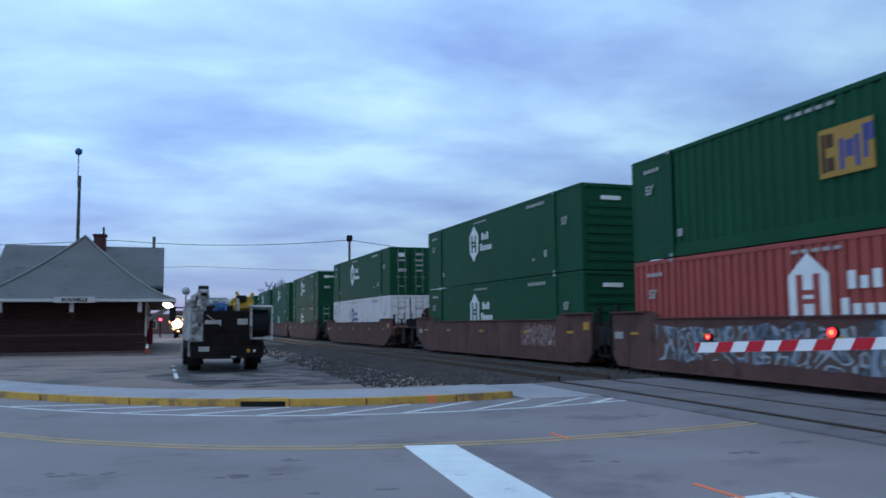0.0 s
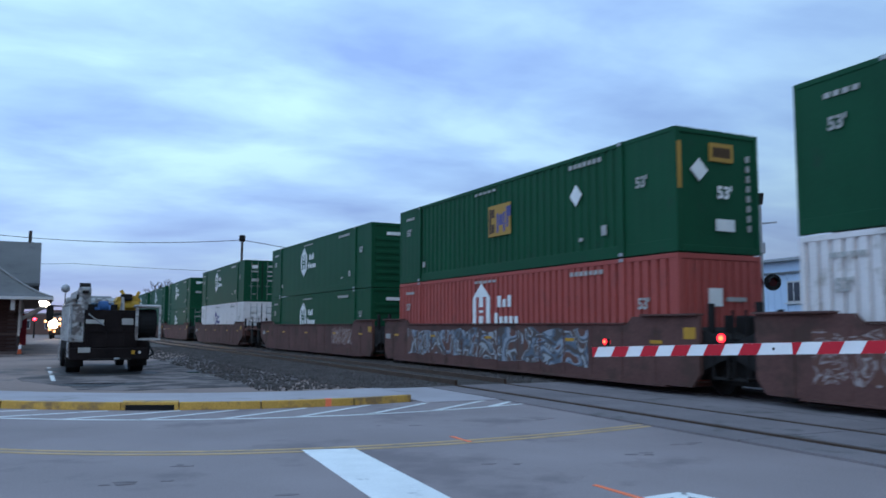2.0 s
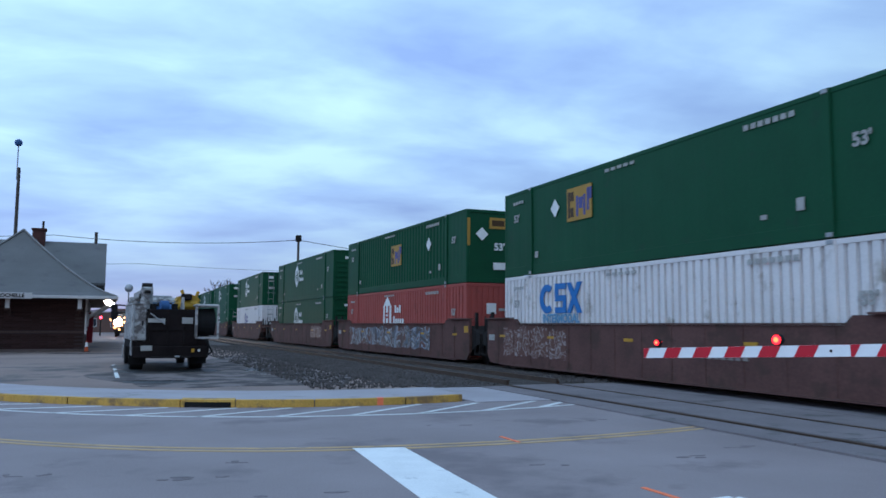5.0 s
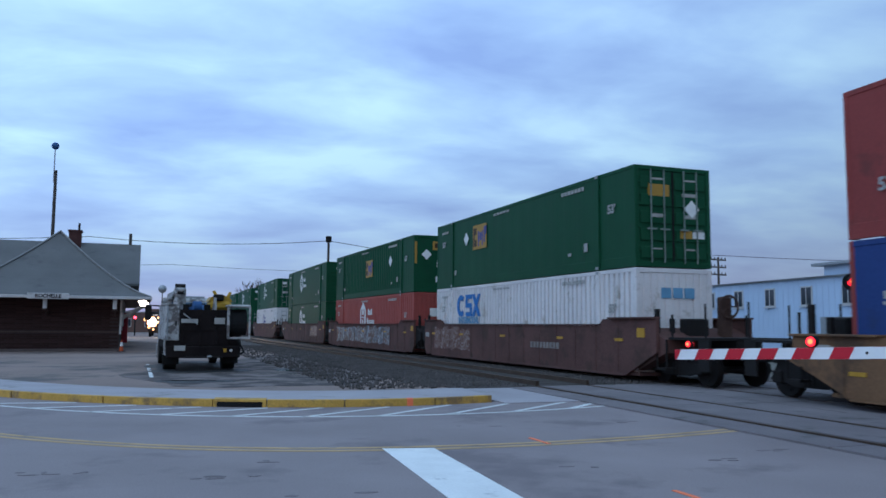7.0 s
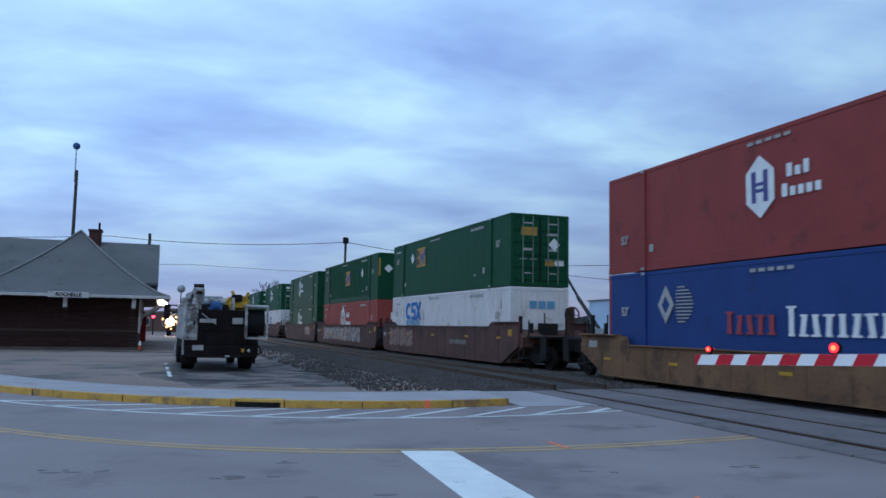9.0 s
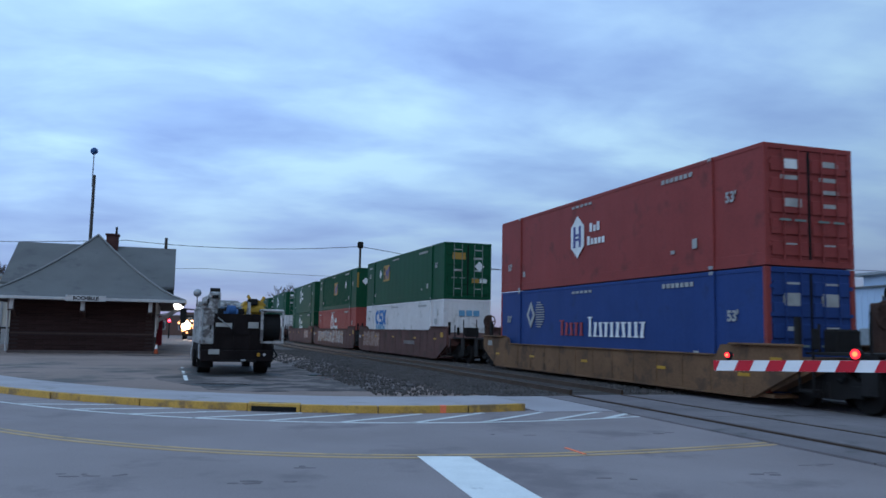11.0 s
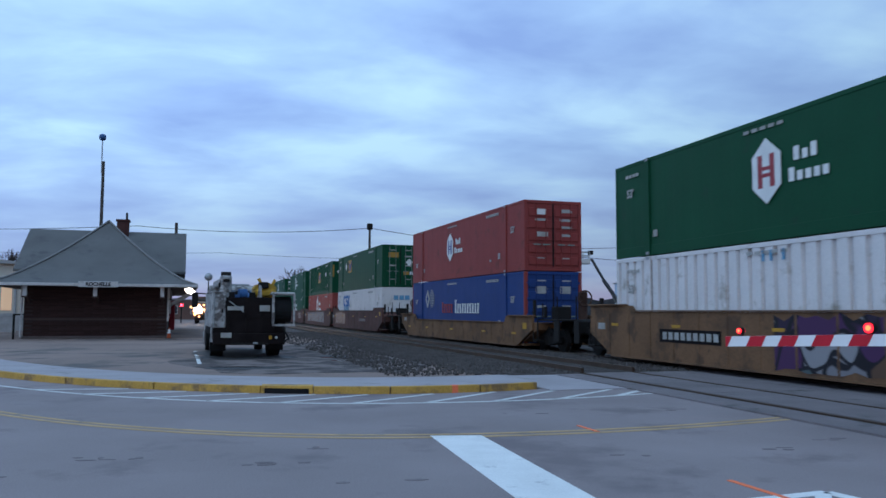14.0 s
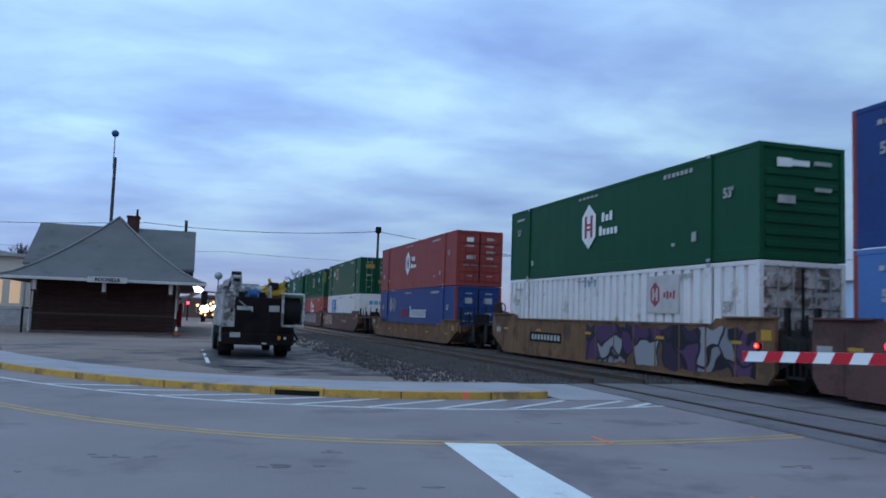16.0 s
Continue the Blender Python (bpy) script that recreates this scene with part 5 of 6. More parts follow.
t = thing("lot_fence", pose(*DEPOT), "low grey steel rail fence beside the depot", "fence")
for k in range(9):
    part("fence_bar_post", tube((-4.4 - k * 1.3, 2.0 + 0.1 * k, 0.0), (-4.4 - k * 1.3, 2.0 + 0.1 * k, 1.25), 0.04, n=8), M_STEEL, t)
for z in (0.35, 0.8, 1.2):
    part("fence_rail", tube((-4.3, 2.0, z), (-15.0, 2.82, z), 0.03, n=6), M_STEEL, t)

# ---- boom truck ----
TR = thing("utility_truck", pose(*TRUCK), "dirty white utility truck with crane parked on the lot", "truck")
hw = 1.16
part("bed", box(-hw, hw, 0.0, 4.2, 0.72, 1.05, bevel=0.02), M_TRUCKK, TR, "dark steel bed frame")
part("bumper", box(-hw, hw, -0.22, 0.0, 0.42, 0.8, bevel=0.03), M_TRUCKK, TR, "dark rear bumper")
tg = part("tailgate", box(-hw + 0.42, hw - 0.34, -0.05, 0.03, 0.8, 1.98, bevel=0.015), M_TRUCKK, TR, "dark grimy tailgate")
part("tailgate_rib", box(-hw + 0.46, hw - 0.4, -0.085, -0.05, 1.3, 1.42), M_TRUCKK, tg)
part("number_plate", box(-0.92, -0.58, -0.24, -0.225, 0.66, 0.82), M_FADE, TR, "pale plate with a plain bar")
part("label", box(-0.72, -0.2, -0.1, -0.088, 1.55, 1.68), M_FADE, tg)
part("label", box(0.32, 0.66, -0.1, -0.088, 1.52, 1.72), M_FADE, tg)
part("hitch", box(0.1, 0.26, -0.4, -0.22, 0.44, 0.5, bevel=0.02), M_STEEL, TR)
tlamp = part("tail_lamp", tube((0.86, -0.26, 0.66), (0.86, -0.22, 0.66), 0.045, n=12), M_FASCIA, TR, "round pale tail lamp")
for s in (-1, 1):
    bx = part("side_box", box(min(s * (hw - (0.40 if s < 0 else 0.25)), s * (hw + 0.04)), max(s * (hw - (0.40 if s < 0 else 0.25)), s * (hw + 0.04)), -0.03 if s < 0 else 0.05, 3.9, 0.98 if s < 0 else 1.055, 2.12 if s < 0 else 1.9, bevel=0.025), M_TRUCKW if s < 0 else M_TRUCKK, TR, "white side tool box" if s < 0 else "dark side tool box")
    for k in range(3):
        part("box_door", box(s * (hw + 0.025) - 0.01, s * (hw + 0.025) + 0.01, 0.15 + k * 1.25, 1.3 + k * 1.25, 1.1, 1.85), M_TRUCKW if s < 0 else M_TRUCKK, bx)
part("reel_frame", box(hw - 0.44, hw + 0.3, -0.32, -0.24, 1.03, 1.1), M_TRUCKW, TR, "pale hose reel frame")
part("reel_frame", box(hw - 0.46, hw - 0.38, -0.32, -0.24, 1.1, 2.1), M_TRUCKW, TR, "pale hose reel frame")
part("reel_frame", box(hw + 0.24, hw + 0.3, -0.32, -0.24, 1.1, 2.1), M_TRUCKW, TR, "pale hose reel frame")
part("reel_hood", box(hw - 0.46, hw + 0.3, -0.32, 0.4, 2.06, 2.16, bevel=0.04), M_TRUCKW, TR, "pale hose reel hood")
part("hose_reel", tube((hw - 0.34, 0.2, 1.58), (hw + 0.2, 0.2, 1.58), 0.44, n=22), M_BLACK, TR, "black hose reel")
part("fuel_tank", box(hw - 0.35, hw + 0.12, 0.5, 1.6, 0.45, 1.0, bevel=0.06), M_TRUCKK, TR)
for x in (-0.95, 0.95):
    for y, dbl in ((1.3, True), (5.6, False)):
        wh = part("wheel", tube((x - (0.2 if dbl else 0.13), y, 0.48), (x + (0.2 if dbl else 0.13), y, 0.48), 0.48, n=24), M_BLACK, TR)
        part("rim", tube((x - 0.21 if x < 0 else x + 0.19, y, 0.48), (x - 0.19 if x < 0 else x + 0.21, y, 0.48), 0.26, n=16), M_TRUCKW, wh)
for x in (-0.95, 0.95):
    part("mud_flap", box(x - 0.26, x + 0.26, 0.62, 0.64, 0.2, 0.75), M_BLACK, TR)
cabm = prism([(4.4, 0.7), (4.4, 2.35), (4.55, 2.5), (5.6, 2.5), (6.1, 1.75), (7.1, 1.6), (7.2, 0.7)], "x", -1.05, 1.05)
bmesh.ops.bevel(cabm, geom=cabm.edges[:], offset=0.06, segments=2, affect="EDGES")
cab = part("cab", cabm, M_TRUCKW, TR, "white truck cab")
# opaque pane; the sky's light through the cab is put into its colour
part("rear_window", box(-0.75, 0.75, 4.36, 4.4, 1.8, 2.32), M_SKYGLASS, cab, "window pane coloured like the sky seen through the cab")
part("door_window", box(-1.075, -1.04, 4.75, 5.6, 1.7, 2.25), M_GLASS, cab)
part("chassis", box(-0.45, 0.45, 0.2, 7.0, 0.5, 0.72), M_DARK, TR)
for s in (-1, 1):
    arm = part("mirror_arm", tube((s * 1.05, 5.7, 2.2), (s * 1.5, 5.75, 2.22), 0.025, n=6), M_DARK, TR)
    part("mirror", box(s * 1.5 - 0.12, s * 1.5 + 0.12, 5.72, 5.8, 1.65, 2.25, bevel=0.03), M_DARK, arm, "tall dark wing mirror")
cr = part("crane_base", tube((-0.72, 0.9, 2.0), (-0.72, 0.9, 2.62), 0.2, n=16), M_TRUCKW, TR, "white crane pedestal")
part("crane_head", box(-0.9, -0.54, 0.6, 1.2, 2.5, 2.72, bevel=0.05), M_TRUCKW, cr, "white crane head")
part("winch", box(-0.82, -0.62, 0.5, 0.62, 2.5, 2.6, bevel=0.02), M_DARK, cr)
for x in (-0.86, -0.6):
    part("head_lug", tube((x, 0.55, 2.66), (x, 1.0, 2.66), 0.05, n=8), M_STEEL, cr)
part("crane_drum", tube((-0.88, 0.8, 2.74), (-0.56, 0.8, 2.74), 0.11, n=14), M_DARK, cr)
part("crane_boom", box(-0.9, -0.66, 1.2, 4.6, 2.4, 2.64, bevel=0.03), M_TRUCKW, cr)
part("beacon_post", tube((-1.1, 4.2, 2.3), (-1.1, 4.2, 2.75), 0.02, n=6), M_DARK, TR)
part("work_lamp", ball((-1.1, 4.2, 2.8), 0.15, n=12), M_STEEL, TR, "grey round work lamp", True)
tarp = part("tarp", ball((0.05, 1.7, 1.95), 0.5, sx=1.3, sy=1.6, sz=0.55, n=14), M_TARP, TR, "blue tarp over the load", True)
ym = part("compactor", box(0.22, 0.98, 0.7, 1.8, 1.98, 2.3, bevel=0.1), M_TRUCKY, TR, "yellow machine on the load")
part("compactor_top", prism([(0.2, 2.28), (1.0, 2.28), (0.92, 2.4), (0.7, 2.5), (0.5, 2.42), (0.3, 2.44)], "y", 0.8, 1.6), M_TRUCKY, ym)
for x, dx, zt in ((0.5, -0.12, 2.64), (0.84, 0.1, 2.6)):
    part("handle", tube((x, 0.9, 2.42), (x + dx, 0.95, zt), 0.055, n=8), M_TRUCKY, ym)
part("engine", box(0.36, 0.7, 0.62, 0.95, 2.3, 2.52, bevel=0.04), M_DARK, ym)
part("load", ball((-0.1, 1.4, 2.05), 0.28, sx=1.2, sz=0.8, n=12), M_DARK, TR, "", True)
part("lower_box", box(-hw - 0.03, -hw + 0.22, 0.1, 0.75, 0.5, 0.97, bevel=0.02), M_TRUCKW, TR, "white lower tool box")
lbox = part("rear_locker", box(-hw - 0.02, -hw + 0.36, -0.05, -0.032, 1.06, 1.98, bevel=0.004), M_TRUCKW, TR, "white rear locker door")
part("latch", box(-hw + 0.26, -hw + 0.31, -0.07, -0.05, 1.45, 1.6), M_DARK, lbox)
part("hinge", box(-hw + 0.0, -hw + 0.03, -0.066, -0.05, 1.2, 1.3), M_DARK, lbox)
part("hinge", box(-hw + 0.0, -hw + 0.03, -0.066, -0.05, 1.75, 1.85), M_DARK, lbox)
for x in (-0.62, -0.1, 0.42):
    part("tailgate_rib", box(x - 0.035, x + 0.035, -0.085, -0.05, 0.84, 1.96), M_TRUCKK, tg)
part("chain", tube((-0.66, -0.1, 1.85), (-0.2, -0.1, 1.5), 0.02, n=6), M_STEEL, tg)
part("tow_chain", tube((1.05, -0.25, 1.0), (1.28, -0.25, 0.62), 0.03, n=6), M_BLACK, TR)
part("tow_chain", tube((1.28, -0.25, 0.62), (1.1, -0.25, 0.5), 0.03, n=6), M_BLACK, TR)
part("corner_lamp", box(0.62, 0.72, -0.245, -0.22, 0.6, 0.72, bevel=0.01), M_REFL, TR, "amber marker lamp")
part("box_lid", box(-hw - 0.06, -hw + 0.42, -0.04, 3.95, 2.12, 2.17, bevel=0.01), M_TRUCKW, TR)
part("headboard", box(-1.0, 1.0, 4.22, 4.28, 1.05, 2.1), M_TRUCKK, TR, "dark headboard behind the cab")
for x in (-0.55, -0.2, 0.12):
    part("gas_bottle", tube((x, 0.35, 1.05), (x, 0.35, 2.16), 0.11, 0.1, n=12), M_DARK, TR)
part("hose_coil", tube((-0.35, 0.1, 2.1), (-0.1, 0.14, 2.1), 0.16, n=16), M_TARP, TR, "blue coiled hose")
part("crane_hook", box(-0.98, -0.92, 0.42, 0.5, 2.3, 2.48, bevel=0.02), M_DARK, cr)
part("crane_ram", tube((-0.66, 1.0, 2.2), (-0.66, 2.2, 2.45), 0.07, n=8), M_CHROME, cr)
part("grab_rail", tube((-hw + 0.02, -0.1, 1.0), (-hw + 0.02, -0.1, 2.1), 0.02, n=6), M_STEEL, TR)
part("cab_lamp_bar", box(-0.5, 0.5, 4.9, 5.0, 2.5, 2.58, bevel=0.02), M_STEEL, cab)
part("step_bumper", box(-0.6, 0.6, -0.34, -0.22, 0.42, 0.48), M_DARK, TR)
part("white_bag", prism([(0.28, 1.9), (0.42, 1.9), (0.4, 2.38), (0.33, 2.4)], "y", 0.2, 0.35), M_TRUCKW, TR)

# ---- crossing gate in the near lane ----
GA, GB = Vector(GATE_TIP), Vector(GATE_ROOT)
G = thing("crossing_gate", pose(GB.x, GB.y, 0), "lowered crossing gate arm with red and white stripes", "crossing gate")
d2 = (GA - GB)
L = d2.length
yaw_g = math.degrees(math.atan2(d2.y, d2.x))
bm = box(0, L, -0.025, 0.025, -0.078, 0.078)
arm_ob = part("arm_board", bm, M_GATEWHITE, G, "white reflective gate arm")
arm_ob.matrix_basis = pose(0, 0, GB.z, 0, -math.degrees(math.asin((GA.z - GB.z) / L)), yaw_g)
pitch = 0.27
k = 0
while k * 2 * pitch < L:
    x1 = L - k * 2 * pitch
    a, b = x1 - (0.12 if k == 0 else pitch), x1
    if k:
        a, b = a + 0.08, b + 0.08
    k += 1
    if a < 0.3:
        break
    lean = 0.09
    for s in (-1, 1):
        pts = [(a + lean, -0.077), (b + (lean if b < L - 0.15 else 0), -0.077), (b, 0.077), (a, 0.077)]
        part("stripe", prism(pts, "y", s * 0.0285 - 0.0035, s * 0.0285 + 0.0035), M_GATERED, arm_ob, "red reflective stripe")


def gate_lamp(x, r=0.06, lit=True):
    g = part("gate_lamp", box(x - 0.03, x + 0.03, -0.03, 0.03, 0.078, 0.12), M_DARK, arm_ob, "small lit red gate lamp")
    part("lens", tube((x, -0.05, 0.16), (x, 0.05, 0.16), r, n=16), M_LAMP, g, "lit red lens")
    part("bulb", tube((x, -0.056, 0.16), (x, 0.056, 0.16), r * 0.55, n=12), M_LAMPC, g)
    part("hood", tube((x, -0.035, 0.16), (x, 0.035, 0.16), r * 1.2, n=16), M_DARK, g)


gate_lamp(L - 0.27, 0.042)
gate_lamp(L - LAMP2, 0.066)
for s in (-1, 1):
    plate = part("splice_plate", box(L - 3.3, L - 2.95, s * 0.036 - 0.003, s * 0.036 + 0.003, -0.074, 0.074), M_GATEWHITE, arm_ob, "white splice plate")
    part("bolt", tube((L - 3.05, s * 0.04, 0.0), (L - 3.05, s * 0.046, 0.0), 0.018, n=10), M_DARK, plate)
part("mast", tube((0, 0.0, 0.0), (0, 0.0, 3.6), 0.07, n=12), M_STEEL, G, "grey signal mast")
part("mechanism", box(-0.25, 0.35, -0.3, 0.3, 0.75, 1.45, bevel=0.03), M_STEEL, G, "grey gate mechanism box")
part("foundation", box(-0.35, 0.35, -0.35, 0.35, 0.0, 0.1, bevel=0.02), M_CONC, G)


def crossing_signal(m):
    t = thing("crossing_signal", m, "crossing signal mast with twin red flashing lamps", "crossing signal")
    part("mast", tube((0, 0, 0), (0, 0, 6.0), 0.075, n=12), M_STEEL, t, "grey steel mast")
    part("base", box(-0.3, 0.3, -0.3, 0.3, 0.0, 0.3, bevel=0.03), M_STEEL, t)
    part("bell", tube((0, 0, 6.0), (0, 0, 6.4), 0.12, 0.17, n=14), M_DARK, t)
    bar = part("cross_arm", tube((-0.45, -0.12, 3.15), (0.45, -0.12, 3.15), 0.04, n=8), M_STEEL, t)
    part("bracket", tube((0, 0, 5.3), (0.6, 0, 5.35), 0.03, n=8), M_STEEL, t)
    part("junction_box", box(-0.1, 0.14, -0.12, 0.12, 4.2, 4.6, bevel=0.02), M_STEEL, t)
    for x, lit in ((-0.32, True), (0.32, False)):
        disc = part("backplate", tube((x, -0.2, 3.15), (x, -0.16, 3.15), 0.3, n=28), M_BLACK, bar, "round black backplate")
        part("lens", tube((x, -0.24, 3.15), (x, -0.205, 3.15), 0.15, n=20), M_LAMP if lit else M_LENS, disc, "lit red lens" if lit else "dark red lens")
        if lit:
            part("bulb", ball((x, -0.245, 3.15), 0.07, sy=0.3, n=10), M_LAMPC, disc)
        part("hood", prism([(x - 0.17, 3.15), (x - 0.13, 3.27), (x, 3.33), (x + 0.13, 3.27), (x + 0.17, 3.15), (x + 0.19, 3.15), (x + 0.145, 3.29), (x, 3.355), (x - 0.145, 3.29), (x - 0.19, 3.15)], "y", -0.48, -0.2), M_BLACK, disc)
    return t


crossing_signal(pose(*SIGNAL))

# ---- buildings, poles, woods ----
B = thing("metal_building", pose(*BLUE_B), "long pale blue metal building with small windows", "building")
part("wall", box(-24, 44, 0, 14, 0, 5.1), M_WALLBLUE, B, "pale blue ribbed metal siding")
rib_me = mesh_of(box(-0.02, 0.02, -0.03, 0.0, 0.0, 4.95), "siding_rib", M_WALLBLUE)
for i in range(112):
    o = new("siding_rib", rib_me); o.parent = B; o.matrix_basis = pose(-23.7 + i * 0.6, 0, 0)
part("roof", prism([(-0.3, 5.1), (14.3, 5.1), (7.0, 5.5)], "x", -24.3, 44.3), M_STEEL, B, "low grey metal roof")
part("gutter", box(-24.2, 44.2, -0.2, -0.04, 5.0, 5.12, bevel=0.02), M_STEEL, B)
part("upper_storey", box(19.6, 36, 0.6, 12, 5.12, 5.85), M_WALLBLUE, B)
part("upper_roof", box(18.9, 36.6, 0.1, 12.5, 5.85, 6.05, bevel=0.02), M_STEEL, B, "grey flat roof with an overhang")
for x in (-13.0, 2.4, 6.4, 10.4, 14.4, 18.5, 22.6, 26.7, 30.8):
    wdw = part("window", box(x - 0.6, x + 0.6, -0.06, 0.02, 3.1, 4.5, bevel=0.01), M_FASCIA, B, "white framed window")
    part("pane", box(x - 0.5, x + 0.5, -0.075, -0.055, 3.22, 4.4), M_GLASS, wdw, "dark window pane")
    part("mullion", box(x - 0.03, x + 0.03, -0.09, -0.07, 3.22, 4.4), M_FASCIA, wdw)
    part("sill", box(x - 0.68, x + 0.68, -0.14, -0.03, 3.03, 3.1), M_FASCIA, wdw)
for x in (21.4, 23.2):
    part("cabinet", box(x, x + 1.5, -1.3, -0.2, 0.0, 2.3, bevel=0.03), M_STEEL, B, "grey equipment cabinet")

W = thing("warehouse", pose(*PALE_B), "cream metal warehouse with a gently sloped roof", "warehouse")
part("wall", box(-22, 0, 0, 16, 0, 4.9), M_WALLPALE, W, "cream metal siding")
part("roof", prism([(-22.4, 4.9), (0.4, 4.9), (-11, 6.6)], "y", -0.4, 16.4), M_STEEL, W, "pale grey sloped roof")
part("lower_band", box(-22, -0.0, -0.06, 0.0, 0.0, 1.3), M_STEEL, W, "grey lower siding band")
for i in range(10):
    part("siding_post", box(-20.5 + i * 2.2, -20.35 + i * 2.2, -0.09, 0.0, 1.3, 4.9), M_STEEL, W)
for x in (-2.4, -1.2):
    part("lit_panel", box(x - 0.35, x + 0.35, -0.03, 0.0, 1.5, 3.2), M_GLOWWIN, W, "warm lit window")
part("door", box(-3.6, -2.9, -0.08, 0.0, 0.0, 2.2), M_DARK, W, "dark door")


def boom_lift(m, label):
    t = thing("boom_lift", m, label, "aerial lift")
    part("chassis", box(-1.2, 1.2, -0.9, 0.9, 0.45, 0.95, bevel=0.05), M_STEEL, t)
    for x in (-0.95, 0.95):
        for y in (-0.95, 0.95):
            part("wheel", tube((x, y - 0.15, 0.45), (x, y + 0.15, 0.45), 0.45, n=16), M_BLACK, t)
    part("turret", box(-0.7, 1.1, -0.7, 0.7, 0.95, 1.75, bevel=0.06), M_STEEL, t)
    lower = part("lower_boom", tube((0.7, 0, 1.6), (-1.3, 0, 4.5), 0.17, n=8), M_BOOM, t, "dark telescopic boom")
    part("upper_boom", tube((-1.2, 0, 4.4), (-2.3, 0, 6.3), 0.12, n=8), M_BOOM, lower)
    part("ram", tube((0.2, 0, 1.7), (-0.6, 0, 3.3), 0.07, n=8), M_CHROME, lower)
    part("jib", tube((-2.3, 0, 6.3), (-2.75, 0, 6.0), 0.09, n=8), M_BOOM, lower)
    bk = part("basket", box(-3.7, -2.5, -0.4, 0.4, 5.86, 5.94), M_STEEL, t, "pale grey work basket")
    for x in (-3.68, -3.1, -2.52):
        for y in (-0.38, 0.38):
            part("basket_post", tube((x, y, 5.94), (x, y, 6.95), 0.035, n=6), M_STEEL, bk)
    for z in (6.25, 6.6, 6.93):
        for y in (-0.4, 0.36):
            part("basket_rail", box(-3.7, -2.5, y, y + 0.04, z - 0.03, z + 0.03), M_STEEL, bk)
    part("toe_board", box(-3.7, -2.5, -0.42, -0.4, 5.94, 6.3), M_FASCIA, bk, "pale toe board")
    part("control_box", box(-2.6, -2.2, -0.3, 0.3, 6.7, 7.05, bevel=0.03), M_DARK, bk)


for lx, ly, rz in LIFTS:
    boom_lift(pose(lx, ly, -0.06, 0, 0, rz), "grey aerial boom lift parked behind the railway")


def utility_pole(m, h, label, arms=1, lamp=False, r=0.15):
    t = thing("utility_pole", m, label, "utility pole", "utility poles")
    part("pole", tube((0, 0, 0), (0, 0, h), r, r * 0.7, n=10), M_POLE, t)
    for k in range(arms):
        z = h - 0.25 - k * 0.75
        c = part("crossarm", box(-1.1, 1.1, -0.06, 0.06, z - 0.07, z + 0.07, bevel=0.01), M_POLE, t)
        for x in (-1.0, -0.5, 0.5, 1.0):
            part("insulator", tube((x, 0, z + 0.07), (x, 0, z + 0.25), 0.05, n=8), M_DARK, c)
    if lamp:
        part("lamp_head", box(-0.28, 0.28, -0.28, 0.28, h - 0.25, h + 0.35, bevel=0.08), M_DARK, t)
    return t


utility_pole(pose(POLE[0], POLE[1], 0), POLE[2], "dark pole with a lamp head above the train", 0, True, 0.16)
utility_pole(pose(FARPOLE[0], FARPOLE[1], 0, 0, 0, 20), FARPOLE[2], "wooden utility pole with three crossarms behind the metal building", 3)
utility_pole(pose(FARPOLE2[0], FARPOLE2[1], 0, 0, 0, -10), FARPOLE2[2], "distant wooden utility pole with crossarm", 2)
t = thing("antenna_mast", pose(BALL[0], BALL[1], 0), "tall thin antenna mast with a dark ball on top", "antenna mast")
part("lower_mast", tube((0, 0, 0), (0, 0, BALL[2] - 2.0), 0.16, 0.12, n=10), M_POLE, t)
part("rod", tube((-0.14, 0, BALL[2] - 3.0), (-0.14, 0, BALL[2]), 0.05, n=8), M_STEEL, t)
part("ball", ball((-0.14, 0, BALL[2] + 0.05), 0.3, n=16), M_TARP, t, "dark blue ball", True)


def wire(name, pts, sag, r=0.03):
    line = [Vector(pts[0])]
    for a, b in zip(pts, pts[1:]):
        a, b = Vector(a), Vector(b)
        line += [a.lerp(b, i / 14) - Vector((0, 0, sag * 4 * (i / 14) * (1 - i / 14))) for i in range(1, 15)]
    me = path_mesh(line, r)
    me.materials.append(M_WIRE)
    tagged(part(name, me, None), "thin dark overhead wire sagging between poles", "wire")


PZ = POLE[2]
wire("overhead_wire", [(-62, 92, 10.6), (-21.2, 82, 9.9), (POLE[0], POLE[1], PZ - 0.1), (40, 95, 7.5)], 0.5, 0.032)
wire("overhead_wire", [(-60, 110, 9.4), (-18, 110, 9.3), (20, 112, 9.0)], 0.4, 0.026)
wire("overhead_wire", [(FARPOLE[0] - 30, FARPOLE[1] + 6, 8.0), (FARPOLE[0], FARPOLE[1], 8.8), (FARPOLE[0] + 40, FARPOLE[1] - 5, 8.6)], 0.4, 0.03)


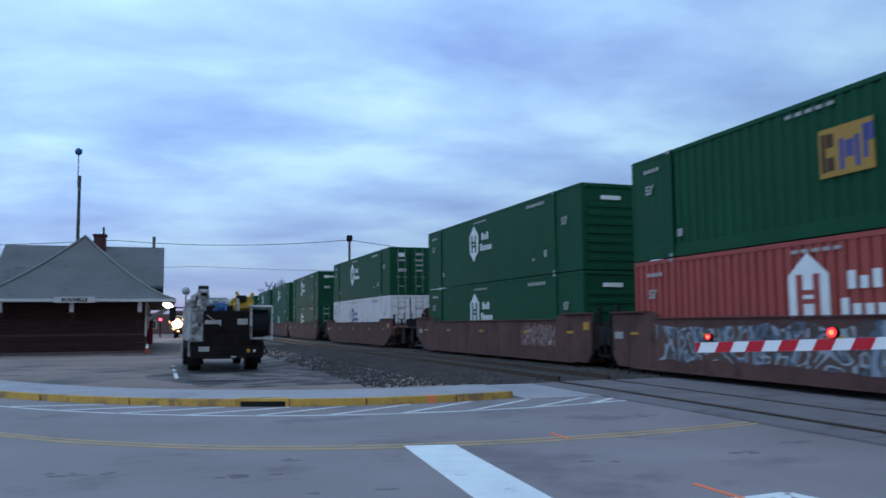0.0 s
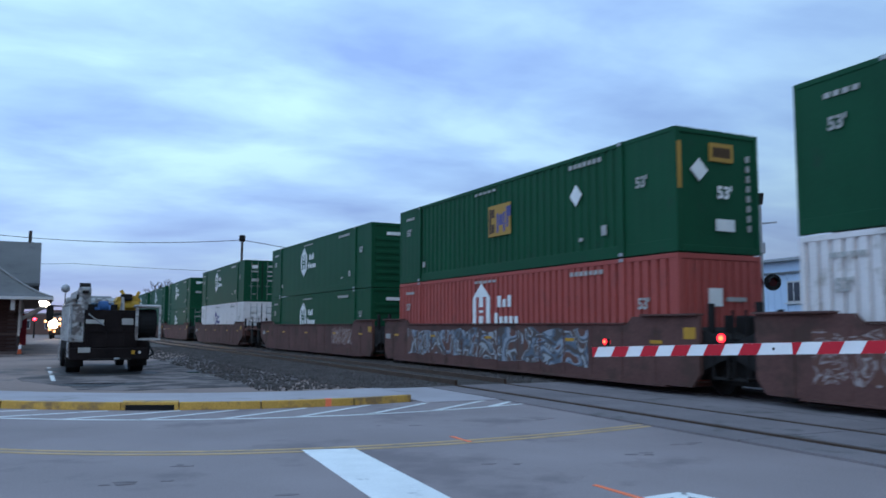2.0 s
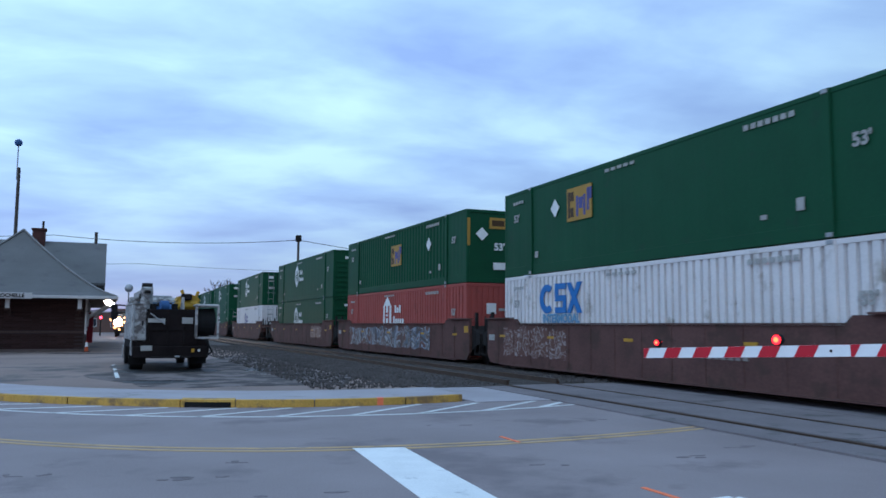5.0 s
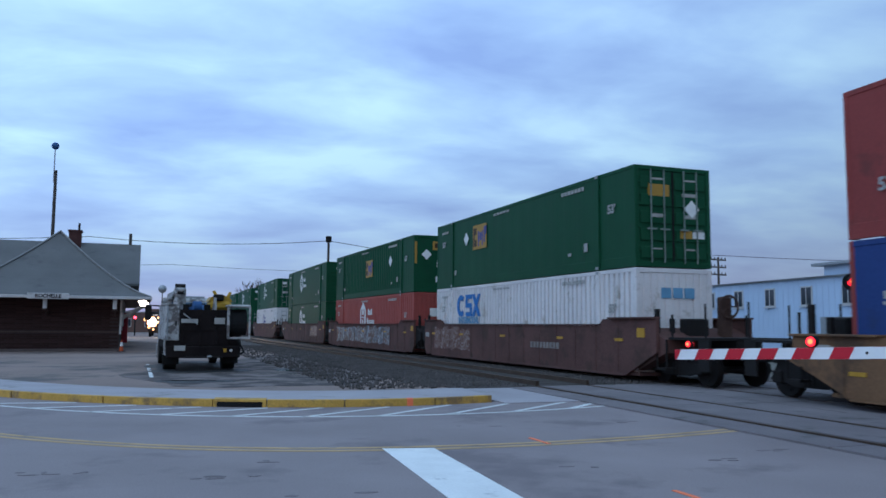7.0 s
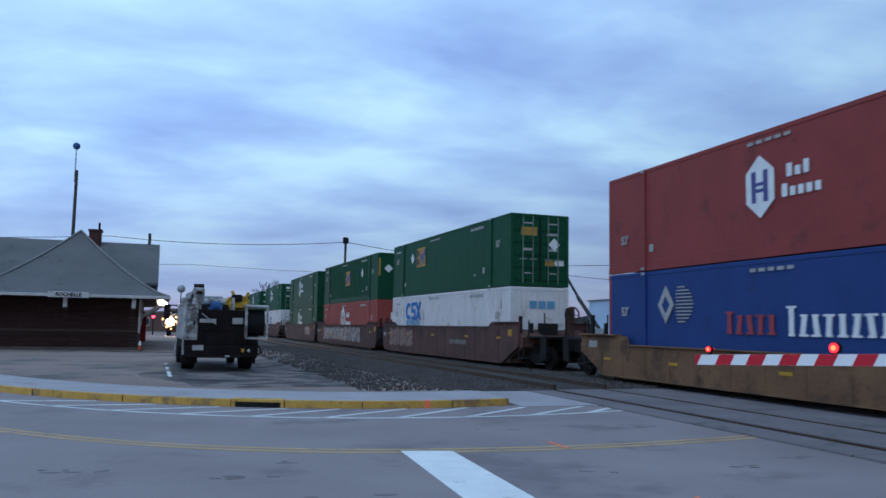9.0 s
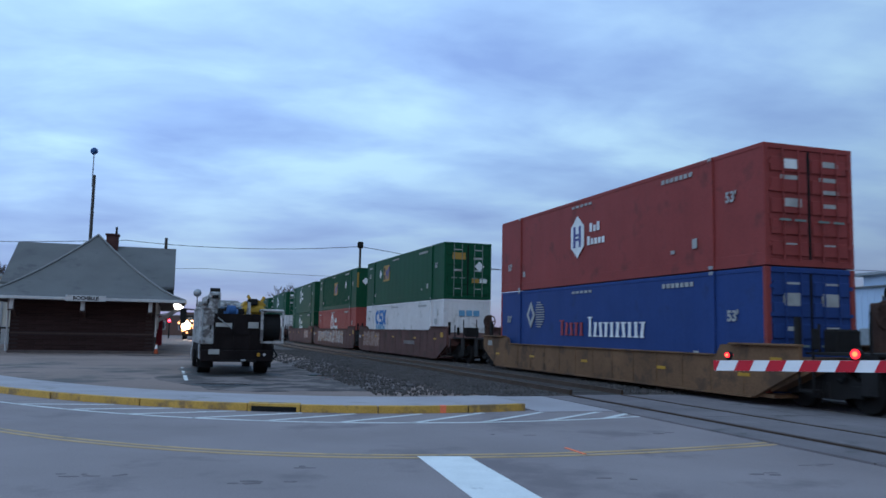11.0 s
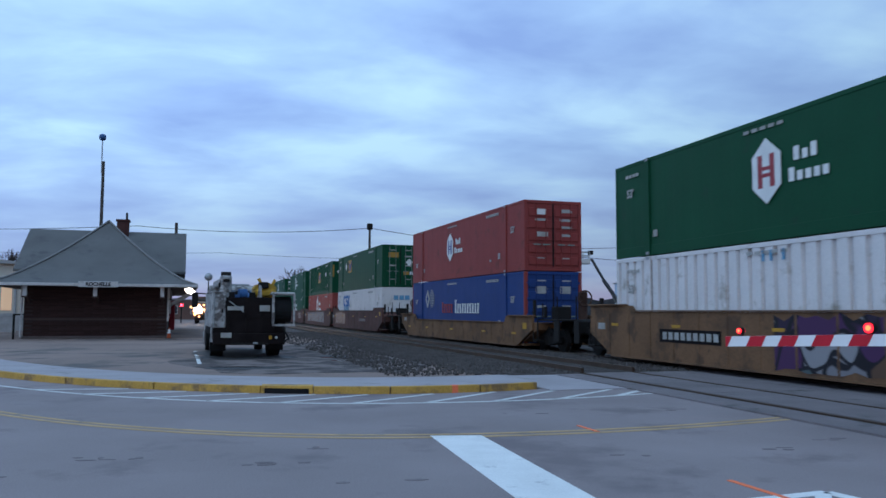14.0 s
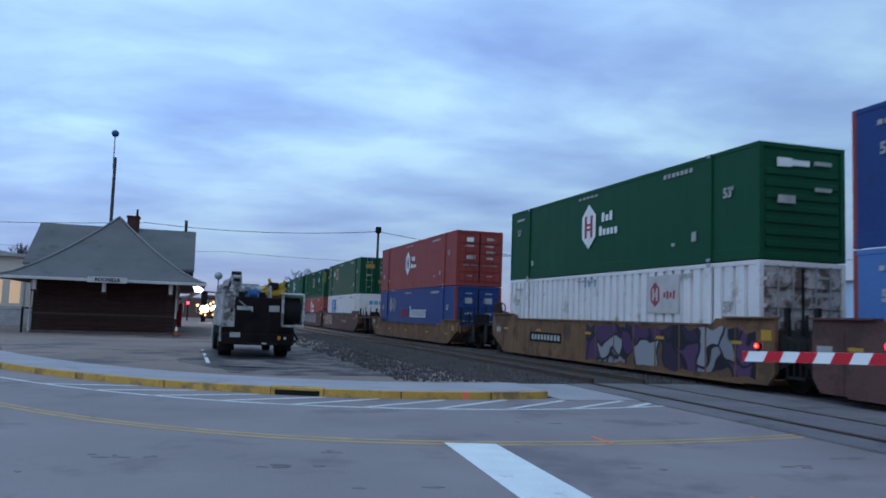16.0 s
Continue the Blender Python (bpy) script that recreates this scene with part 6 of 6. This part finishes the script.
def bare_tree(m, h, seed, label="leafless grey-brown tree with a fine twig crown"):
    t = thing("bare_tree", m, label, "tree", "bare trees")
    rnd = random.Random(seed)
    part("trunk", tube((0, 0, 0), (0, 0, h * 0.4), h * 0.03, h * 0.02, n=8), M_BARK, t)
    bm = bmesh.new()

    def grow(p, d, length, r, depth):
        q = p + d * length
        tube(p, q, r, r * 0.65, n=4, bm=bm)
        if depth == 0:
            return
        for _ in range(3 if depth > 1 else 4):
            nd = (d + Vector((rnd.uniform(-0.75, 0.75), rnd.uniform(-0.75, 0.75), rnd.uniform(-0.15, 0.55)))).normalized()
            grow(q, nd, length * rnd.uniform(0.58, 0.82), r * 0.6, depth - 1)

    for _ in range(4):
        grow(Vector((0, 0, h * rnd.uniform(0.28, 0.4))), Vector((rnd.uniform(-0.6, 0.6), rnd.uniform(-0.6, 0.6), 1)).normalized(), h * 0.22, h * 0.014, 3)
    part("crown", bm, M_BARK, t)


for i, (x, y, h) in enumerate(TREES):
    bare_tree(pose(x, y, 0, 0, 0, i * 37), h, 20 + i)

# far street beyond the lot: low woods, a brick front, an oncoming car
bm = bmesh.new()
rnd = random.Random(11)
pts = []
for i in range(121):
    a = radians(-75 + i * 1.25)
    pts.append((420 * math.sin(a), 420 * math.cos(a), rnd.uniform(5, 9) + 2 * math.sin(i * 0.7)))
lo = [bm.verts.new((x, y, -0.06)) for x, y, _ in pts]
hi = [bm.verts.new((x, y, z)) for x, y, z in pts]
bk = [bm.verts.new((x * 1.04, y * 1.04, z * 0.9)) for x, y, z in pts]
for i in range(120):
    bm.faces.new((lo[i], lo[i + 1], hi[i + 1], hi[i])); bm.faces.new((hi[i], hi[i + 1], bk[i + 1], bk[i]))
tagged(part("backdrop", bm, M_FAR), "distant dark line of leafless woods", "woods", kind="structure")
F = thing("brick_shop", pose(*SHOP), "low distant brick building across the far street", "building")
part("wall", box(-9, 9, 0, 8, 0, 3.4), M_FARWALL, F)
part("parapet", box(-9.1, 9.1, -0.1, 8.1, 3.4, 3.6), M_CONC, F)
for x in (-6, -2, 2, 6):
    wdw = part("window", box(x - 0.9, x + 0.9, -0.04, 0.02, 0.9, 2.4), M_FASCIA, F)
    part("pane", box(x - 0.8, x + 0.8, -0.06, -0.03, 1.0, 2.3), M_GLASS, wdw)


def far_lorry(m, label):
    t = thing("lorry", m, label, "lorry")
    b = prism([(-2.2, 0.5), (-2.25, 1.7), (-1.2, 1.9), (-0.9, 2.9), (0.6, 3.0), (0.6, 0.5)], "x", -1.15, 1.15)
    bmesh.ops.bevel(b, geom=b.edges[:], offset=0.08, segments=2, affect="EDGES")
    part("cab", b, M_DARK, t)
    part("cargo_box", box(-1.2, 1.2, 0.7, 6.0, 0.9, 3.3, bevel=0.04), M_FARWALL, t)
    part("windscreen", box(-0.95, 0.95, -1.14, -1.08, 2.0, 2.7), M_GLASS, t)
    for x in (-0.95, 0.95):
        for y in (-1.2, 4.6):
            part("wheel", tube((x - 0.14, y, 0.48), (x + 0.14, y, 0.48), 0.48, n=16), M_BLACK, t)
    for x in (-0.72, 0.72):
        # ball swollen well past lamp size to stand in for the glare
        lamp = part("headlight", ball((x, -2.3, 1.72), 0.46, sy=0.4, n=14), M_HEAD, t, "lit headlight swollen to hold its glare")
        # glowing amber balls, added to build the warm halo round the glare
        for k in range(9):
            a, r = k * 0.7 + x, 0.52 + 0.16 * (k % 3)
            part("halo_ball", ball((x + r * math.cos(a), -2.3, 1.72 + r * math.sin(a)), 0.11 + 0.04 * (k % 2), sy=0.4, n=8), M_HALO, lamp, "small amber ball of the glare's halo")


far_lorry(pose(*CAR), "oncoming dark lorry with dazzling headlights")
t = thing("street_signal", pose(*RED_S), "distant post with a lit red lamp", "signal")
part("post", tube((0, 0, 0), (0, 0, 2.2), 0.08, n=8), M_DARK, t)
part("lamp", ball((0, 0, 2.3), 0.17, n=12), M_TAIL, t, "lit red lamp")


# ---- what moves ----
def motions():
    times = [0.5 * i for i in range(33)]
    for ob, off, z, _ in MOVERS:
        rows = []
        for tt in times:
            u = S_START + SPEED * tt + off
            a, b = on_track(u), on_track(u - BOX_L)
            m = (a + b) / 2
            d = a - b
            rows.append((tt, pose(m.x, m.y, z, 0, 0, math.degrees(math.atan2(-d.x, d.y)))))
        walk(ob, rows)
    # wheels roll without slipping; rows close enough for less than a quarter turn each
    dt = 0.1
    for ob, dy in ROLLERS:
        walk(ob, [(i * dt, pose(0, dy, 0.42, -math.degrees(SPEED * i * dt / 0.42) % 360)) for i in range(161)])


motions()
